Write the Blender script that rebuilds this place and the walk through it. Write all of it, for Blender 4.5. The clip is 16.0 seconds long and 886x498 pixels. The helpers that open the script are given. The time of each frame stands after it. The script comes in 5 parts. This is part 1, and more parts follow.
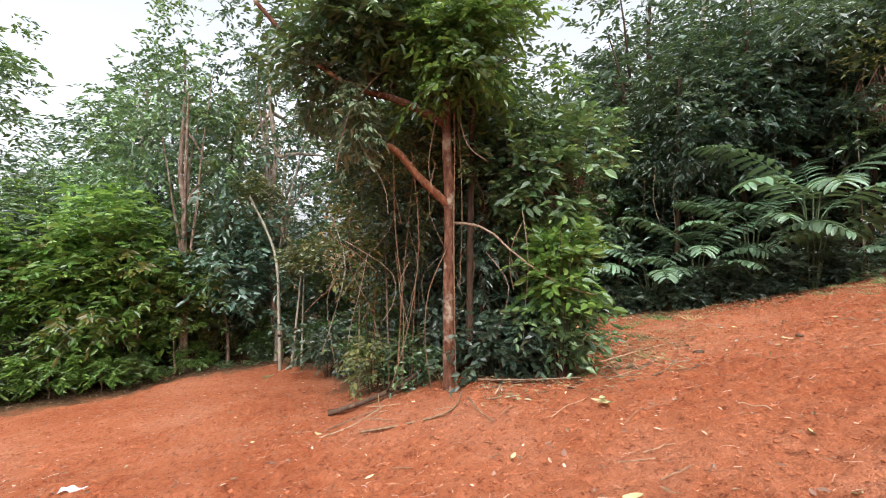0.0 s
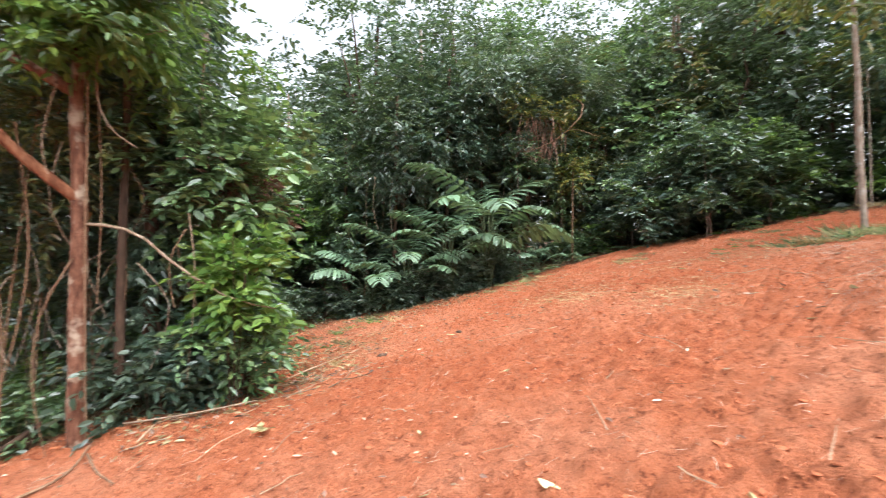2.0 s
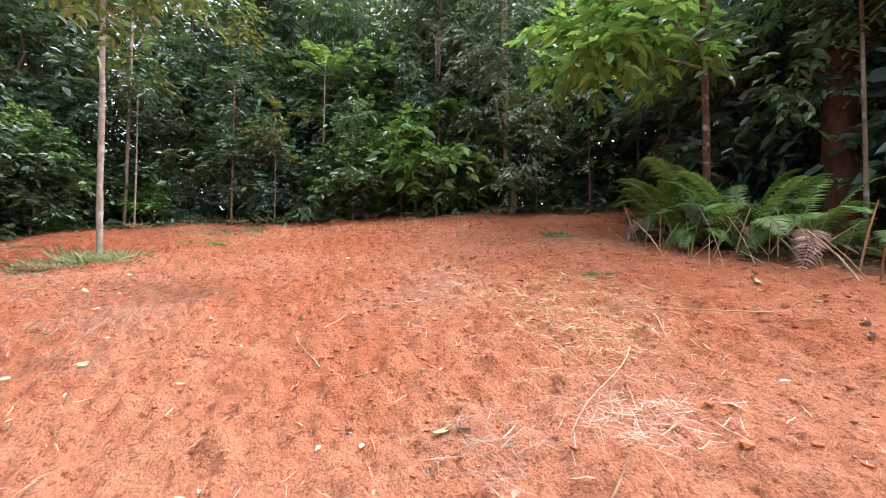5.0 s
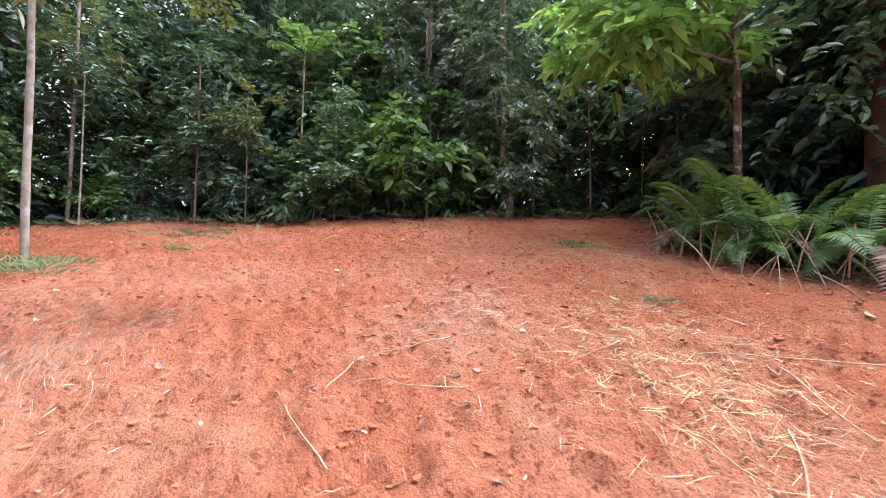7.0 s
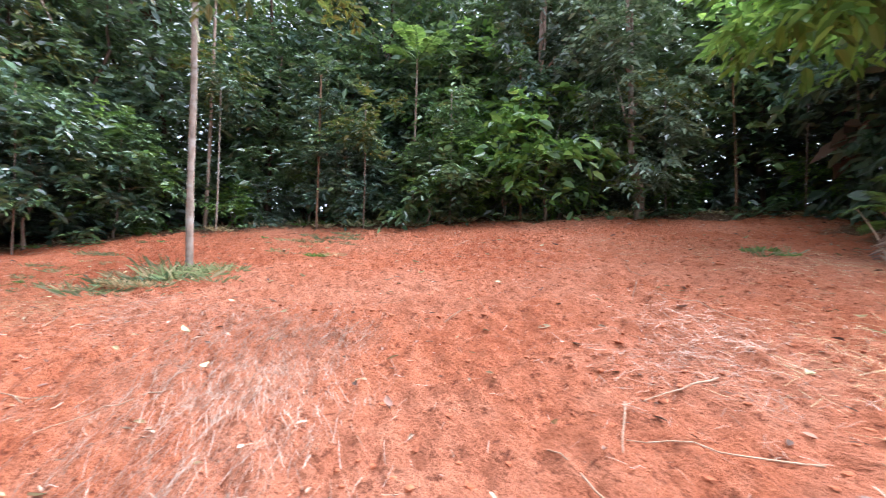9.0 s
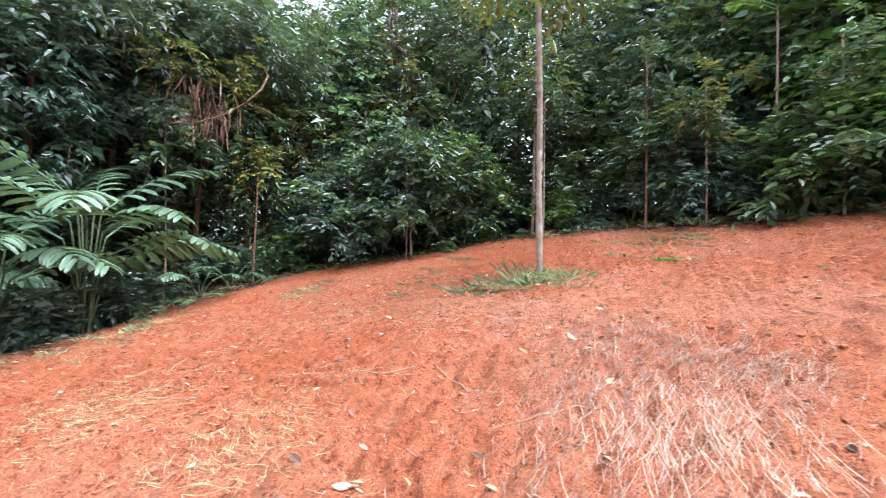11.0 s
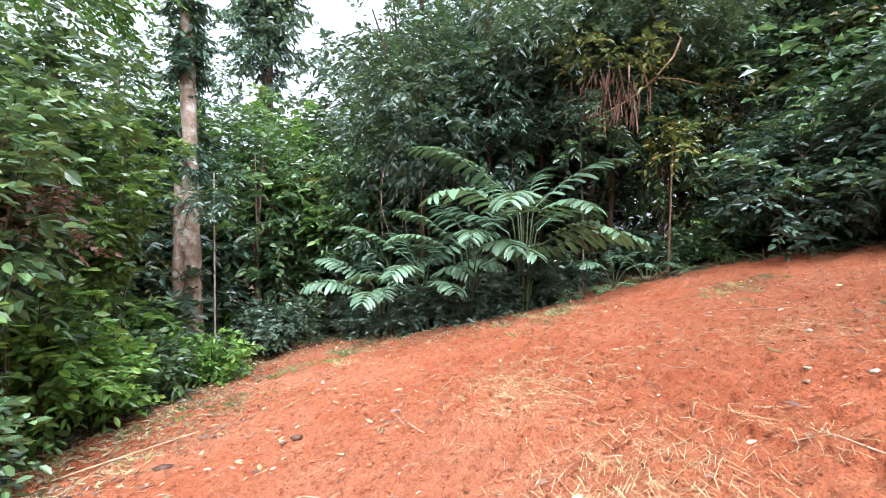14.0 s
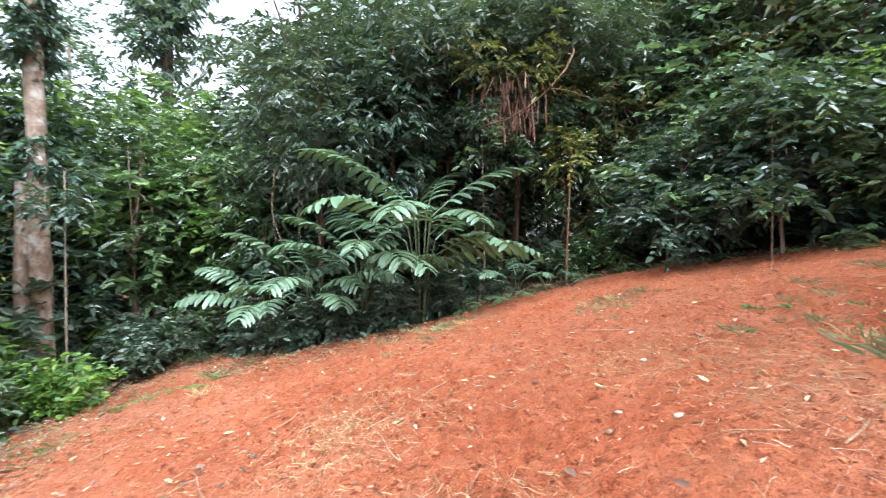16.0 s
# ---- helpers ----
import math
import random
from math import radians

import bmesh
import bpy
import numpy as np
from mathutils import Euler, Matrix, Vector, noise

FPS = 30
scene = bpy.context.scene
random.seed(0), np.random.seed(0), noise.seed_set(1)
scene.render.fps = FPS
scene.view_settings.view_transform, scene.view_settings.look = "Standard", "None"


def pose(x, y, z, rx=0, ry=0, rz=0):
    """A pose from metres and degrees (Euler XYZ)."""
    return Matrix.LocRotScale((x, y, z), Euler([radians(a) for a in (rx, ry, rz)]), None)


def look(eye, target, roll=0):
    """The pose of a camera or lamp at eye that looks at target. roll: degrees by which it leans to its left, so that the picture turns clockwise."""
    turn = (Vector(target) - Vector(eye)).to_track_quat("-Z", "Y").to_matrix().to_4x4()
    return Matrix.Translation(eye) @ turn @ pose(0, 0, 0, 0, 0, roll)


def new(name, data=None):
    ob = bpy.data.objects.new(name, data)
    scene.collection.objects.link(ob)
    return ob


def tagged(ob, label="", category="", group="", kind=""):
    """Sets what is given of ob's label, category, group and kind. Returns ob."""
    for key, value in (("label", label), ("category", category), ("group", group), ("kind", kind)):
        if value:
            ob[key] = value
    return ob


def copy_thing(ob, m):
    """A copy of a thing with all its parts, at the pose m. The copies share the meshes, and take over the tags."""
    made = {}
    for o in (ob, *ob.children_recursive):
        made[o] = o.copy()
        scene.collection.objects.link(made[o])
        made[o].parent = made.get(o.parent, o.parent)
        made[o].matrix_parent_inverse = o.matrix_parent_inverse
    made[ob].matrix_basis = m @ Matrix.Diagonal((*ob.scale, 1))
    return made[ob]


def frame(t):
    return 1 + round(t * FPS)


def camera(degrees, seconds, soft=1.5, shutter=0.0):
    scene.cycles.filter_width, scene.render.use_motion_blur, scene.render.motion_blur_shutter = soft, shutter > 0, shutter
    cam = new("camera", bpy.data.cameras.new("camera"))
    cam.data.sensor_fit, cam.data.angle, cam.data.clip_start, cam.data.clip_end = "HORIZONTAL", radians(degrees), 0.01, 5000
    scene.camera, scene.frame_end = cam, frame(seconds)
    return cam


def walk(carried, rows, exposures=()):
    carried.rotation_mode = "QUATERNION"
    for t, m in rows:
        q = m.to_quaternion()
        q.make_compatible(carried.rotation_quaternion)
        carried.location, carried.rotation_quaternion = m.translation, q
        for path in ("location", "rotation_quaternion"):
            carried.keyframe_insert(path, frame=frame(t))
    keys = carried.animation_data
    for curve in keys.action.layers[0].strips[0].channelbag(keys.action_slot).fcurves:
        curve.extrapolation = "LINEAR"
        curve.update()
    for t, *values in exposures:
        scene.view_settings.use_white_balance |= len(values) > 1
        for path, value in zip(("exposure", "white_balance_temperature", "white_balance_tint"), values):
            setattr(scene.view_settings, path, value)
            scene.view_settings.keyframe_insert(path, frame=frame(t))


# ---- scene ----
# the camera and its walk
cam = camera(91.8, 16.0, soft=1.0, shutter=0.25)
METRES, EYE, TILT, LEAN, TURN = 8.0, 1.5, 0.0, 0.0, 0.0
ROWS = [
    (0.0, 0.0, 0.0, 0.0, 0.0, 0.0, -0.0),
    (0.5, 0.0214, 0.0141, 0.001, -3.36, -0.03, -0.08),
    (1.0, 0.0471, 0.0303, 0.0037, -9.61, 0.02, -0.15),
    (1.5, 0.0807, 0.0293, 0.0034, -19.48, 0.19, -0.33),
    (2.0, 0.1202, 0.016, 0.0135, -31.96, 0.33, -0.55),
    (2.5, 0.161, 0.0003, 0.018, -46.25, 0.56, -0.88),
    (3.0, 0.2032, -0.0123, 0.0316, -60.8, 1.03, -1.18),
    (3.5, 0.2336, -0.0354, 0.0427, -73.35, 1.36, -1.49),
    (4.0, 0.2588, -0.0513, 0.0455, -85.23, 1.71, -1.63),
    (4.5, 0.2938, -0.0582, 0.058, -97.37, 2.09, -1.65),
    (5.0, 0.3241, -0.0685, 0.063, -108.58, 2.47, -1.59),
    (7.5, 0.4901, -0.0397, 0.0904, -112.31, 2.48, -2.27),
    (8.0, 0.5147, -0.0088, 0.0925, -111.95, 2.53, -2.3),
    (8.5, 0.5385, 0.0191, 0.0903, -109.97, 2.46, -2.4),
    (9.0, 0.5606, 0.051, 0.0947, -102.44, 2.15, -2.58),
    (9.5, 0.5749, 0.0809, 0.0955, -91.13, 1.62, -2.63),
    (10.0, 0.5865, 0.1039, 0.0997, -81.37, 1.21, -2.55),
    (12.5, 0.611, 0.1888, 0.0901, -39.8, -0.36, -1.64),
    (13.0, 0.6257, 0.1965, 0.0935, -30.0, -1.02, -1.18),
    (13.5, 0.6353, 0.1951, 0.0953, -18.56, -1.74, -0.64),
    (14.0, 0.6601, 0.2002, 0.0973, -12.54, -2.22, -0.36),
    (14.5, 0.6915, 0.2059, 0.1085, -10.58, -2.39, -0.29),
    (15.0, 0.7278, 0.2109, 0.1146, -10.51, -2.54, -0.31),
    (15.5, 0.7591, 0.2151, 0.118, -12.96, -2.5, -0.43),
    (16.0, 0.7941, 0.2185, 0.1282, -20.45, -2.43, -0.84),
]
EXPOSURES = [(0.0, 1.25, 6300, 10), (1.0, 1.4, 6200, 10), (2.0, 1.7, 6050, 10), (5.0, 1.9, 5850, 11), (7.5, 2.03, 5400, 15), (10.0, 2.03, 5400, 15), (12.5, 1.95, 5600, 12), (16.0, 1.9, 5600, 10)]
walk(cam, [(t, pose(0, 0, EYE, TILT, LEAN, TURN) @ pose(METRES * x, METRES * y, METRES * z, 90 + pitch, roll, yaw)) for t, x, y, z, yaw, pitch, roll in ROWS], EXPOSURES)

# the sky and its light: bright overcast
SUN_UP, SUN_ROUND = 62.0, 178.0
world = bpy.data.worlds.new("overcast_sky")
scene.world = world
world.use_nodes = True
wn, wl = world.node_tree.nodes, world.node_tree.links
wn.clear()
sky = wn.new("ShaderNodeTexSky")
sky.sky_type, sky.sun_disc = "NISHITA", False
sky.sun_elevation, sky.sun_rotation = radians(SUN_UP), radians(SUN_ROUND)
sky.air_density, sky.dust_density, sky.ozone_density = 1.0, 4.0, 1.0
hue = wn.new("ShaderNodeHueSaturation")
hue.inputs["Saturation"].default_value = 0.18
back = wn.new("ShaderNodeBackground")
back.inputs["Strength"].default_value = 0.15
wout = wn.new("ShaderNodeOutputWorld")
wl.new(sky.outputs[0], hue.inputs["Color"])
wl.new(hue.outputs[0], back.inputs["Color"])
wl.new(back.outputs[0], wout.inputs["Surface"])

sun_data = bpy.data.lights.new("sun", "SUN")
sun_data.energy, sun_data.angle, sun_data.color = 1.6, radians(70), (1.0, 0.97, 0.92)
sun = new("sun", sun_data)
a, e = radians(SUN_ROUND), radians(SUN_UP)
sun.matrix_world = look((math.sin(a) * math.cos(e) * 60, math.cos(a) * math.cos(e) * 60, math.sin(e) * 60), (0, 0, 0))

# ---- materials ----
def nodes_of(name):
    m = bpy.data.materials.new(name)
    m.use_nodes = True
    nt = m.node_tree
    nt.nodes.clear()
    out = nt.nodes.new("ShaderNodeOutputMaterial")
    return m, nt.nodes, nt.links, out


def ramp(n, stops):
    r = n.new("ShaderNodeValToRGB")
    els = r.color_ramp.elements
    while len(els) < len(stops):
        els.new(0.5)
    for el, (p, c) in zip(els, stops):
        el.position, el.color = p, (*c, 1)
    return r


def noise_node(n, l, scale, detail=4, rough=0.6, stretch=None):
    co = n.new("ShaderNodeTexCoord")
    t = n.new("ShaderNodeTexNoise")
    t.inputs["Scale"].default_value, t.inputs["Detail"].default_value, t.inputs["Roughness"].default_value = scale, detail, rough
    if stretch:
        mp = n.new("ShaderNodeMapping")
        mp.inputs["Scale"].default_value = stretch
        l.new(co.outputs["Object"], mp.inputs["Vector"])
        l.new(mp.outputs[0], t.inputs["Vector"])
    else:
        l.new(co.outputs["Object"], t.inputs["Vector"])
    return t


def mixed(n, l, fac, a, b, mode="MIX"):
    m = n.new("ShaderNodeMix")
    m.data_type, m.blend_type = "RGBA", mode
    for sock, v in ((m.inputs["Factor"], fac), (m.inputs["A"], a), (m.inputs["B"], b)):
        if hasattr(v, "is_linked"):
            l.new(v, sock)
        elif isinstance(v, tuple):
            sock.default_value = (*v, 1)
        else:
            sock.default_value = v
    return m.outputs["Result"]


def leaf_mat(name, stops, rough=0.32, through_light=0.24, spec=0.85, green=True):
    """Leaves: a colour for each leaf, some light through the blade."""
    m, n, l, out = nodes_of(name)
    geo = n.new("ShaderNodeNewGeometry")
    info = n.new("ShaderNodeObjectInfo")
    r = ramp(n, stops)
    l.new(geo.outputs["Random Per Island"], r.inputs[0])
    hs = n.new("ShaderNodeHueSaturation")
    mr = n.new("ShaderNodeMapRange")
    mr.inputs["To Min"].default_value, mr.inputs["To Max"].default_value = 0.65, 1.45
    l.new(info.outputs["Random"], mr.inputs["Value"])
    l.new(mr.outputs[0], hs.inputs["Value"])
    l.new(r.outputs[0], hs.inputs["Color"])
    big = noise_node(n, l, 0.9, 2)
    col = mixed(n, l, big.outputs["Fac"], hs.outputs[0], (0.09, 0.10, 0.03), "SOFT_LIGHT") if green else hs.outputs[0]
    p = n.new("ShaderNodeBsdfPrincipled")
    l.new(col, p.inputs["Base Color"])
    p.inputs["Roughness"].default_value = rough
    p.inputs["Specular IOR Level"].default_value = spec
    tr = n.new("ShaderNodeBsdfTranslucent")
    lit = mixed(n, l, 0.5 if green else 0.0, col, (0.26, 0.37, 0.07))
    l.new(lit, tr.inputs["Color"])
    mx = n.new("ShaderNodeMixShader")
    mx.inputs[0].default_value = through_light
    l.new(p.outputs[0], mx.inputs[1])
    l.new(tr.outputs[0], mx.inputs[2])
    l.new(mx.outputs[0], out.inputs[0])
    return m


def rough_mat(name, c1, c2, c3, scale=8.0, stretch=None, rough=0.85, bump=0.4, dist=0.01, patches=0.0, patch_colour=(0.5, 0.5, 0.45)):
    """Bark, twigs, straw, clods: grain in three tones, patches of lichen, relief."""
    m, n, l, out = nodes_of(name)
    t = noise_node(n, l, scale, 6, 0.65, stretch)
    r = ramp(n, [(0.28, c1), (0.5, c2), (0.72, c3)])
    l.new(t.outputs["Fac"], r.inputs[0])
    info = n.new("ShaderNodeObjectInfo")
    geo = n.new("ShaderNodeNewGeometry")
    add = n.new("ShaderNodeMath")
    l.new(info.outputs["Random"], add.inputs[0])
    l.new(geo.outputs["Random Per Island"], add.inputs[1])
    mr = n.new("ShaderNodeMapRange")
    mr.inputs["From Max"].default_value = 2.0
    mr.inputs["To Min"].default_value, mr.inputs["To Max"].default_value = 0.65, 1.35
    l.new(add.outputs[0], mr.inputs["Value"])
    hs = n.new("ShaderNodeHueSaturation")
    l.new(mr.outputs[0], hs.inputs["Value"])
    l.new(r.outputs[0], hs.inputs["Color"])
    col = hs.outputs[0]
    if patches:
        b = noise_node(n, l, 4.5, 3, 0.6)
        st = ramp(n, [(0.62 - patches, (0, 0, 0)), (0.66, (1, 1, 1))])
        l.new(b.outputs["Fac"], st.inputs[0])
        col = mixed(n, l, st.outputs[0], col, patch_colour)
    p = n.new("ShaderNodeBsdfPrincipled")
    l.new(col, p.inputs["Base Color"])
    p.inputs["Roughness"].default_value = rough
    p.inputs["Specular IOR Level"].default_value = 0.25
    bp = n.new("ShaderNodeBump")
    bp.inputs["Strength"].default_value, bp.inputs["Distance"].default_value = bump, dist
    l.new(t.outputs["Fac"], bp.inputs["Height"])
    l.new(bp.outputs[0], p.inputs["Normal"])
    l.new(p.outputs[0], out.inputs[0])
    return m


def soil_mat():
    m, n, l, out = nodes_of("red_laterite_soil")
    broad = noise_node(n, l, 0.35, 4, 0.6)
    mid = noise_node(n, l, 4.5, 8, 0.72)
    clod = noise_node(n, l, 15.0, 5, 0.65)
    fine = noise_node(n, l, 60.0, 5, 0.7)
    r1 = ramp(n, [(0.3, (0.423, 0.122, 0.053)), (0.5, (0.561, 0.187, 0.088)), (0.68, (0.644, 0.278, 0.158))])
    l.new(mid.outputs["Fac"], r1.inputs[0])
    r2 = ramp(n, [(0.36, (0.432, 0.106, 0.040)), (0.5, (0.552, 0.178, 0.084)), (0.64, (0.644, 0.278, 0.163))])
    l.new(broad.outputs["Fac"], r2.inputs[0])
    col = mixed(n, l, 0.5, r1.outputs[0], r2.outputs[0])
    # shade between clods and grains, painted dark where the bump noises run low
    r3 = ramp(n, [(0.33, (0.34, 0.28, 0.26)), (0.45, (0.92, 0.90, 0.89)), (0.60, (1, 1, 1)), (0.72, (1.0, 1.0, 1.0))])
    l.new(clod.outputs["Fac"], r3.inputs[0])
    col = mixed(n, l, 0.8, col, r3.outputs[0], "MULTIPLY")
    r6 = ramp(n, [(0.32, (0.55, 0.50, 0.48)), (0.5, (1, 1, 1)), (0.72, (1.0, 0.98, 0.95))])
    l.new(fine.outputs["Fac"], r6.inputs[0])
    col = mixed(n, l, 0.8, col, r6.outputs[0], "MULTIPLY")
    # forest floor: brown leaf litter where the trees stand
    at = n.new("ShaderNodeAttribute")
    at.attribute_name = "litter"
    lt = noise_node(n, l, 14.0, 5, 0.75)
    r4 = ramp(n, [(0.3, (0.050, 0.028, 0.016)), (0.5, (0.13, 0.07, 0.036)), (0.7, (0.30, 0.20, 0.11))])
    l.new(lt.outputs["Fac"], r4.inputs[0])
    edge = n.new("ShaderNodeMath")
    edge.operation = "MULTIPLY_ADD"
    l.new(lt.outputs["Fac"], edge.inputs[0])
    edge.inputs[1].default_value = 0.7
    l.new(at.outputs["Fac"], edge.inputs[2])
    r5 = ramp(n, [(0.62, (0, 0, 0)), (0.9, (1, 1, 1))])
    l.new(edge.outputs[0], r5.inputs[0])
    col = mixed(n, l, r5.outputs[0], col, r4.outputs[0])
    p = n.new("ShaderNodeBsdfPrincipled")
    l.new(col, p.inputs["Base Color"])
    p.inputs["Roughness"].default_value = 0.95
    p.inputs["Specular IOR Level"].default_value = 0.15
    normal = None
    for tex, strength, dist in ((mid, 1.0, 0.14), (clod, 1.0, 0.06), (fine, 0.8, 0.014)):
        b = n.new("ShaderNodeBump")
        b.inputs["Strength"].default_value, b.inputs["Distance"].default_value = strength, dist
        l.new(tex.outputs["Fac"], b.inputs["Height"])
        if normal:
            l.new(normal, b.inputs["Normal"])
        normal = b.outputs[0]
    l.new(normal, p.inputs["Normal"])
    l.new(p.outputs[0], out.inputs[0])
    return m


SOIL = soil_mat()
CLOD = rough_mat("soil_clod", (0.250, 0.072, 0.033), (0.413, 0.130, 0.057), (0.550, 0.195, 0.094), 40, None, 0.95, 0.6)
DARK = leaf_mat("dark_leaf", [(0, (0.048, 0.076, 0.062)), (0.6, (0.100, 0.148, 0.116)), (1, (0.205, 0.268, 0.208))], 0.30)
TEAL = leaf_mat("blue_green_leaf", [(0, (0.055, 0.100, 0.085)), (0.7, (0.108, 0.180, 0.145)), (1, (0.230, 0.330, 0.255))], 0.28)
MID = leaf_mat("green_leaf", [(0, (0.070, 0.120, 0.068)), (0.6, (0.135, 0.225, 0.110)), (1, (0.275, 0.385, 0.185))], 0.32)
BRIGHT = leaf_mat("bright_leaf", [(0, (0.104, 0.203, 0.059)), (0.6, (0.184, 0.329, 0.080)), (1, (0.349, 0.473, 0.128))], 0.36, 0.48)
OLIVE = leaf_mat("olive_leaf", [(0, (0.105, 0.116, 0.050)), (0.6, (0.181, 0.206, 0.078)), (0.9, (0.300, 0.293, 0.107)), (1, (0.402, 0.240, 0.127))], 0.42)
GREY = leaf_mat("silvery_leaf", [(0, (0.094, 0.133, 0.094)), (0.6, (0.172, 0.227, 0.156)), (1, (0.312, 0.374, 0.281))], 0.34, 0.2)
GOLD = leaf_mat("yellowing_leaf", [(0, (0.08, 0.13, 0.03)), (0.5, (0.20, 0.20, 0.045)), (1, (0.34, 0.26, 0.06))], 0.5, 0.35)
FROND = leaf_mat("frond_leaf", [(0, (0.115, 0.195, 0.135)), (0.7, (0.195, 0.295, 0.200)), (1, (0.300, 0.395, 0.285))], 0.32, 0.22, 0.85)
FERN = leaf_mat("fern_leaf", [(0, (0.092, 0.181, 0.043)), (0.7, (0.175, 0.300, 0.070)), (1, (0.311, 0.398, 0.086))], 0.5, 0.32)
GRASSY = leaf_mat("grass_blade", [(0, (0.156, 0.221, 0.088)), (0.5, (0.264, 0.310, 0.137)), (1, (0.497, 0.415, 0.255))], 0.6, 0.3, 0.4, False)
RUST = leaf_mat("dead_leaf", [(0, (0.121, 0.068, 0.045)), (0.6, (0.230, 0.128, 0.091)), (1, (0.365, 0.243, 0.182))], 0.7, 0.2, 0.4, False)
STRAW = leaf_mat("dry_straw", [(0, (0.304, 0.168, 0.103)), (0.5, (0.464, 0.307, 0.215)), (1, (0.607, 0.459, 0.354))], 0.75, 0.15, 0.4, False)
HAY = leaf_mat("yellow_hay", [(0, (0.30, 0.19, 0.085)), (0.5, (0.47, 0.35, 0.17)), (1, (0.60, 0.50, 0.29))], 0.75, 0.15, 0.4, False)
PALELEAF = leaf_mat("fallen_pale_leaf", [(0, (0.45, 0.36, 0.16)), (0.6, (0.60, 0.55, 0.30)), (1, (0.70, 0.66, 0.48))], 0.6, 0.2, 0.4, False)
BARK_RED = rough_mat("red_brown_bark", (0.040, 0.016, 0.010), (0.150, 0.062, 0.036), (0.290, 0.150, 0.095), 18, (1, 1, 0.35), 0.9, 1.0, 0.025, 0.10, (0.40, 0.31, 0.23))
BARK_RAW = rough_mat("raw_orange_bark", (0.09, 0.030, 0.014), (0.22, 0.085, 0.042), (0.40, 0.20, 0.11), 14, (1, 1, 0.3), 0.9, 1.0, 0.02)
BARK_SPOT = rough_mat("spotted_bark", (0.035, 0.018, 0.013), (0.105, 0.052, 0.036), (0.20, 0.12, 0.085), 14, (1, 1, 0.4), 0.9, 0.8, 0.012, 0.07, (0.46, 0.42, 0.38))
BARK_PALE = rough_mat("pale_bark", (0.144, 0.105, 0.078), (0.259, 0.203, 0.156), (0.374, 0.308, 0.252), 10, (1, 1, 0.5), 0.85, 0.5, 0.008, 0.12, (0.403, 0.364, 0.313))
BARK_LIGHT = rough_mat("light_bark", (0.130, 0.085, 0.060), (0.255, 0.180, 0.132), (0.390, 0.305, 0.240), 10, (1, 1, 0.5), 0.85, 0.5, 0.008, 0.12, (0.524, 0.473, 0.407))
BARK_GREY = rough_mat("grey_brown_bark", (0.10, 0.065, 0.045), (0.25, 0.17, 0.125), (0.42, 0.33, 0.27), 12, (1, 1, 0.3), 0.9, 0.7, 0.012, 0.08, (0.40, 0.38, 0.33))
BARK_DARK = rough_mat("dark_bark", (0.030, 0.018, 0.013), (0.075, 0.045, 0.030), (0.15, 0.09, 0.06), 9, (1, 1, 0.3), 0.9, 0.8, 0.015)
BARK_STEM = rough_mat("bamboo_pale_stem", (0.224, 0.200, 0.144), (0.336, 0.312, 0.240), (0.440, 0.416, 0.352), 9, (1, 1, 0.4), 0.7, 0.3)
TWIG = rough_mat("dry_twig", (0.09, 0.050, 0.030), (0.19, 0.11, 0.065), (0.34, 0.23, 0.15), 14, None, 0.9, 0.5)
VINE = rough_mat("vine_bark", (0.13, 0.085, 0.055), (0.27, 0.19, 0.13), (0.44, 0.34, 0.26), 14, None, 0.9, 0.5)
STALK = rough_mat("dry_stalk", (0.289, 0.168, 0.101), (0.425, 0.280, 0.179), (0.527, 0.384, 0.273), 14, None, 0.85, 0.4)
CANE = rough_mat("green_cane", (0.035, 0.050, 0.022), (0.075, 0.095, 0.045), (0.13, 0.14, 0.08), 12, None, 0.6, 0.2)
WHITE = rough_mat("white_scrap", (0.66, 0.66, 0.66), (0.76, 0.76, 0.76), (0.82, 0.82, 0.82), 6, None, 0.6, 0.2)
STONE = rough_mat("pale_stone", (0.35, 0.25, 0.18), (0.50, 0.40, 0.32), (0.62, 0.54, 0.46), 14, None, 0.9, 0.6)

# ---- shapes ----
def vnoise(x, y, seed):
    """Smooth value noise on arrays, 0 to 1."""
    xi, yi = np.floor(x).astype(np.int64), np.floor(y).astype(np.int64)
    fx, fy = x - xi, y - yi
    fx, fy = fx * fx * (3 - 2 * fx), fy * fy * (3 - 2 * fy)

    def h(i, j):
        v = (i * 374761393 + j * 668265263 + seed * 1442695041) & 0x7FFFFFFF
        v = ((v ^ (v >> 13)) * 1274126177) & 0x7FFFFFFF
        return ((v ^ (v >> 16)) & 0xFFFF) / 65535.0

    return (h(xi, yi) * (1 - fx) + h(xi + 1, yi) * fx) * (1 - fy) + (h(xi, yi + 1) * (1 - fx) + h(xi + 1, yi + 1) * fx) * fy


# the rim of the clearing, walked round once
RIM = np.array([(-13, 9), (-10.5, 11.3), (-8, 13), (-5.5, 14.2), (-3, 12.8), (-1.6, 9.6), (-0.4, 7.3), (0.6, 7.0), (1.7, 7.3), (1.5, 9.2), (2.0, 12), (3.6, 14.2),
                (5.6, 13.6), (7.2, 11.6), (9.2, 11.0), (11.2, 10.8), (13.4, 11.0), (14.6, 9.3), (15.6, 7.2), (16.6, 4.9), (15.9, 2), (14.9, -0.8), (14.4, -3.4), (13.6, -6.2),
                (12.4, -8.8), (10.4, -9.6), (8.3, -6.6), (6.6, -6.4), (4.5, -8), (0, -10), (-6, -9), (-12, -4), (-14, 3)], dtype=float)


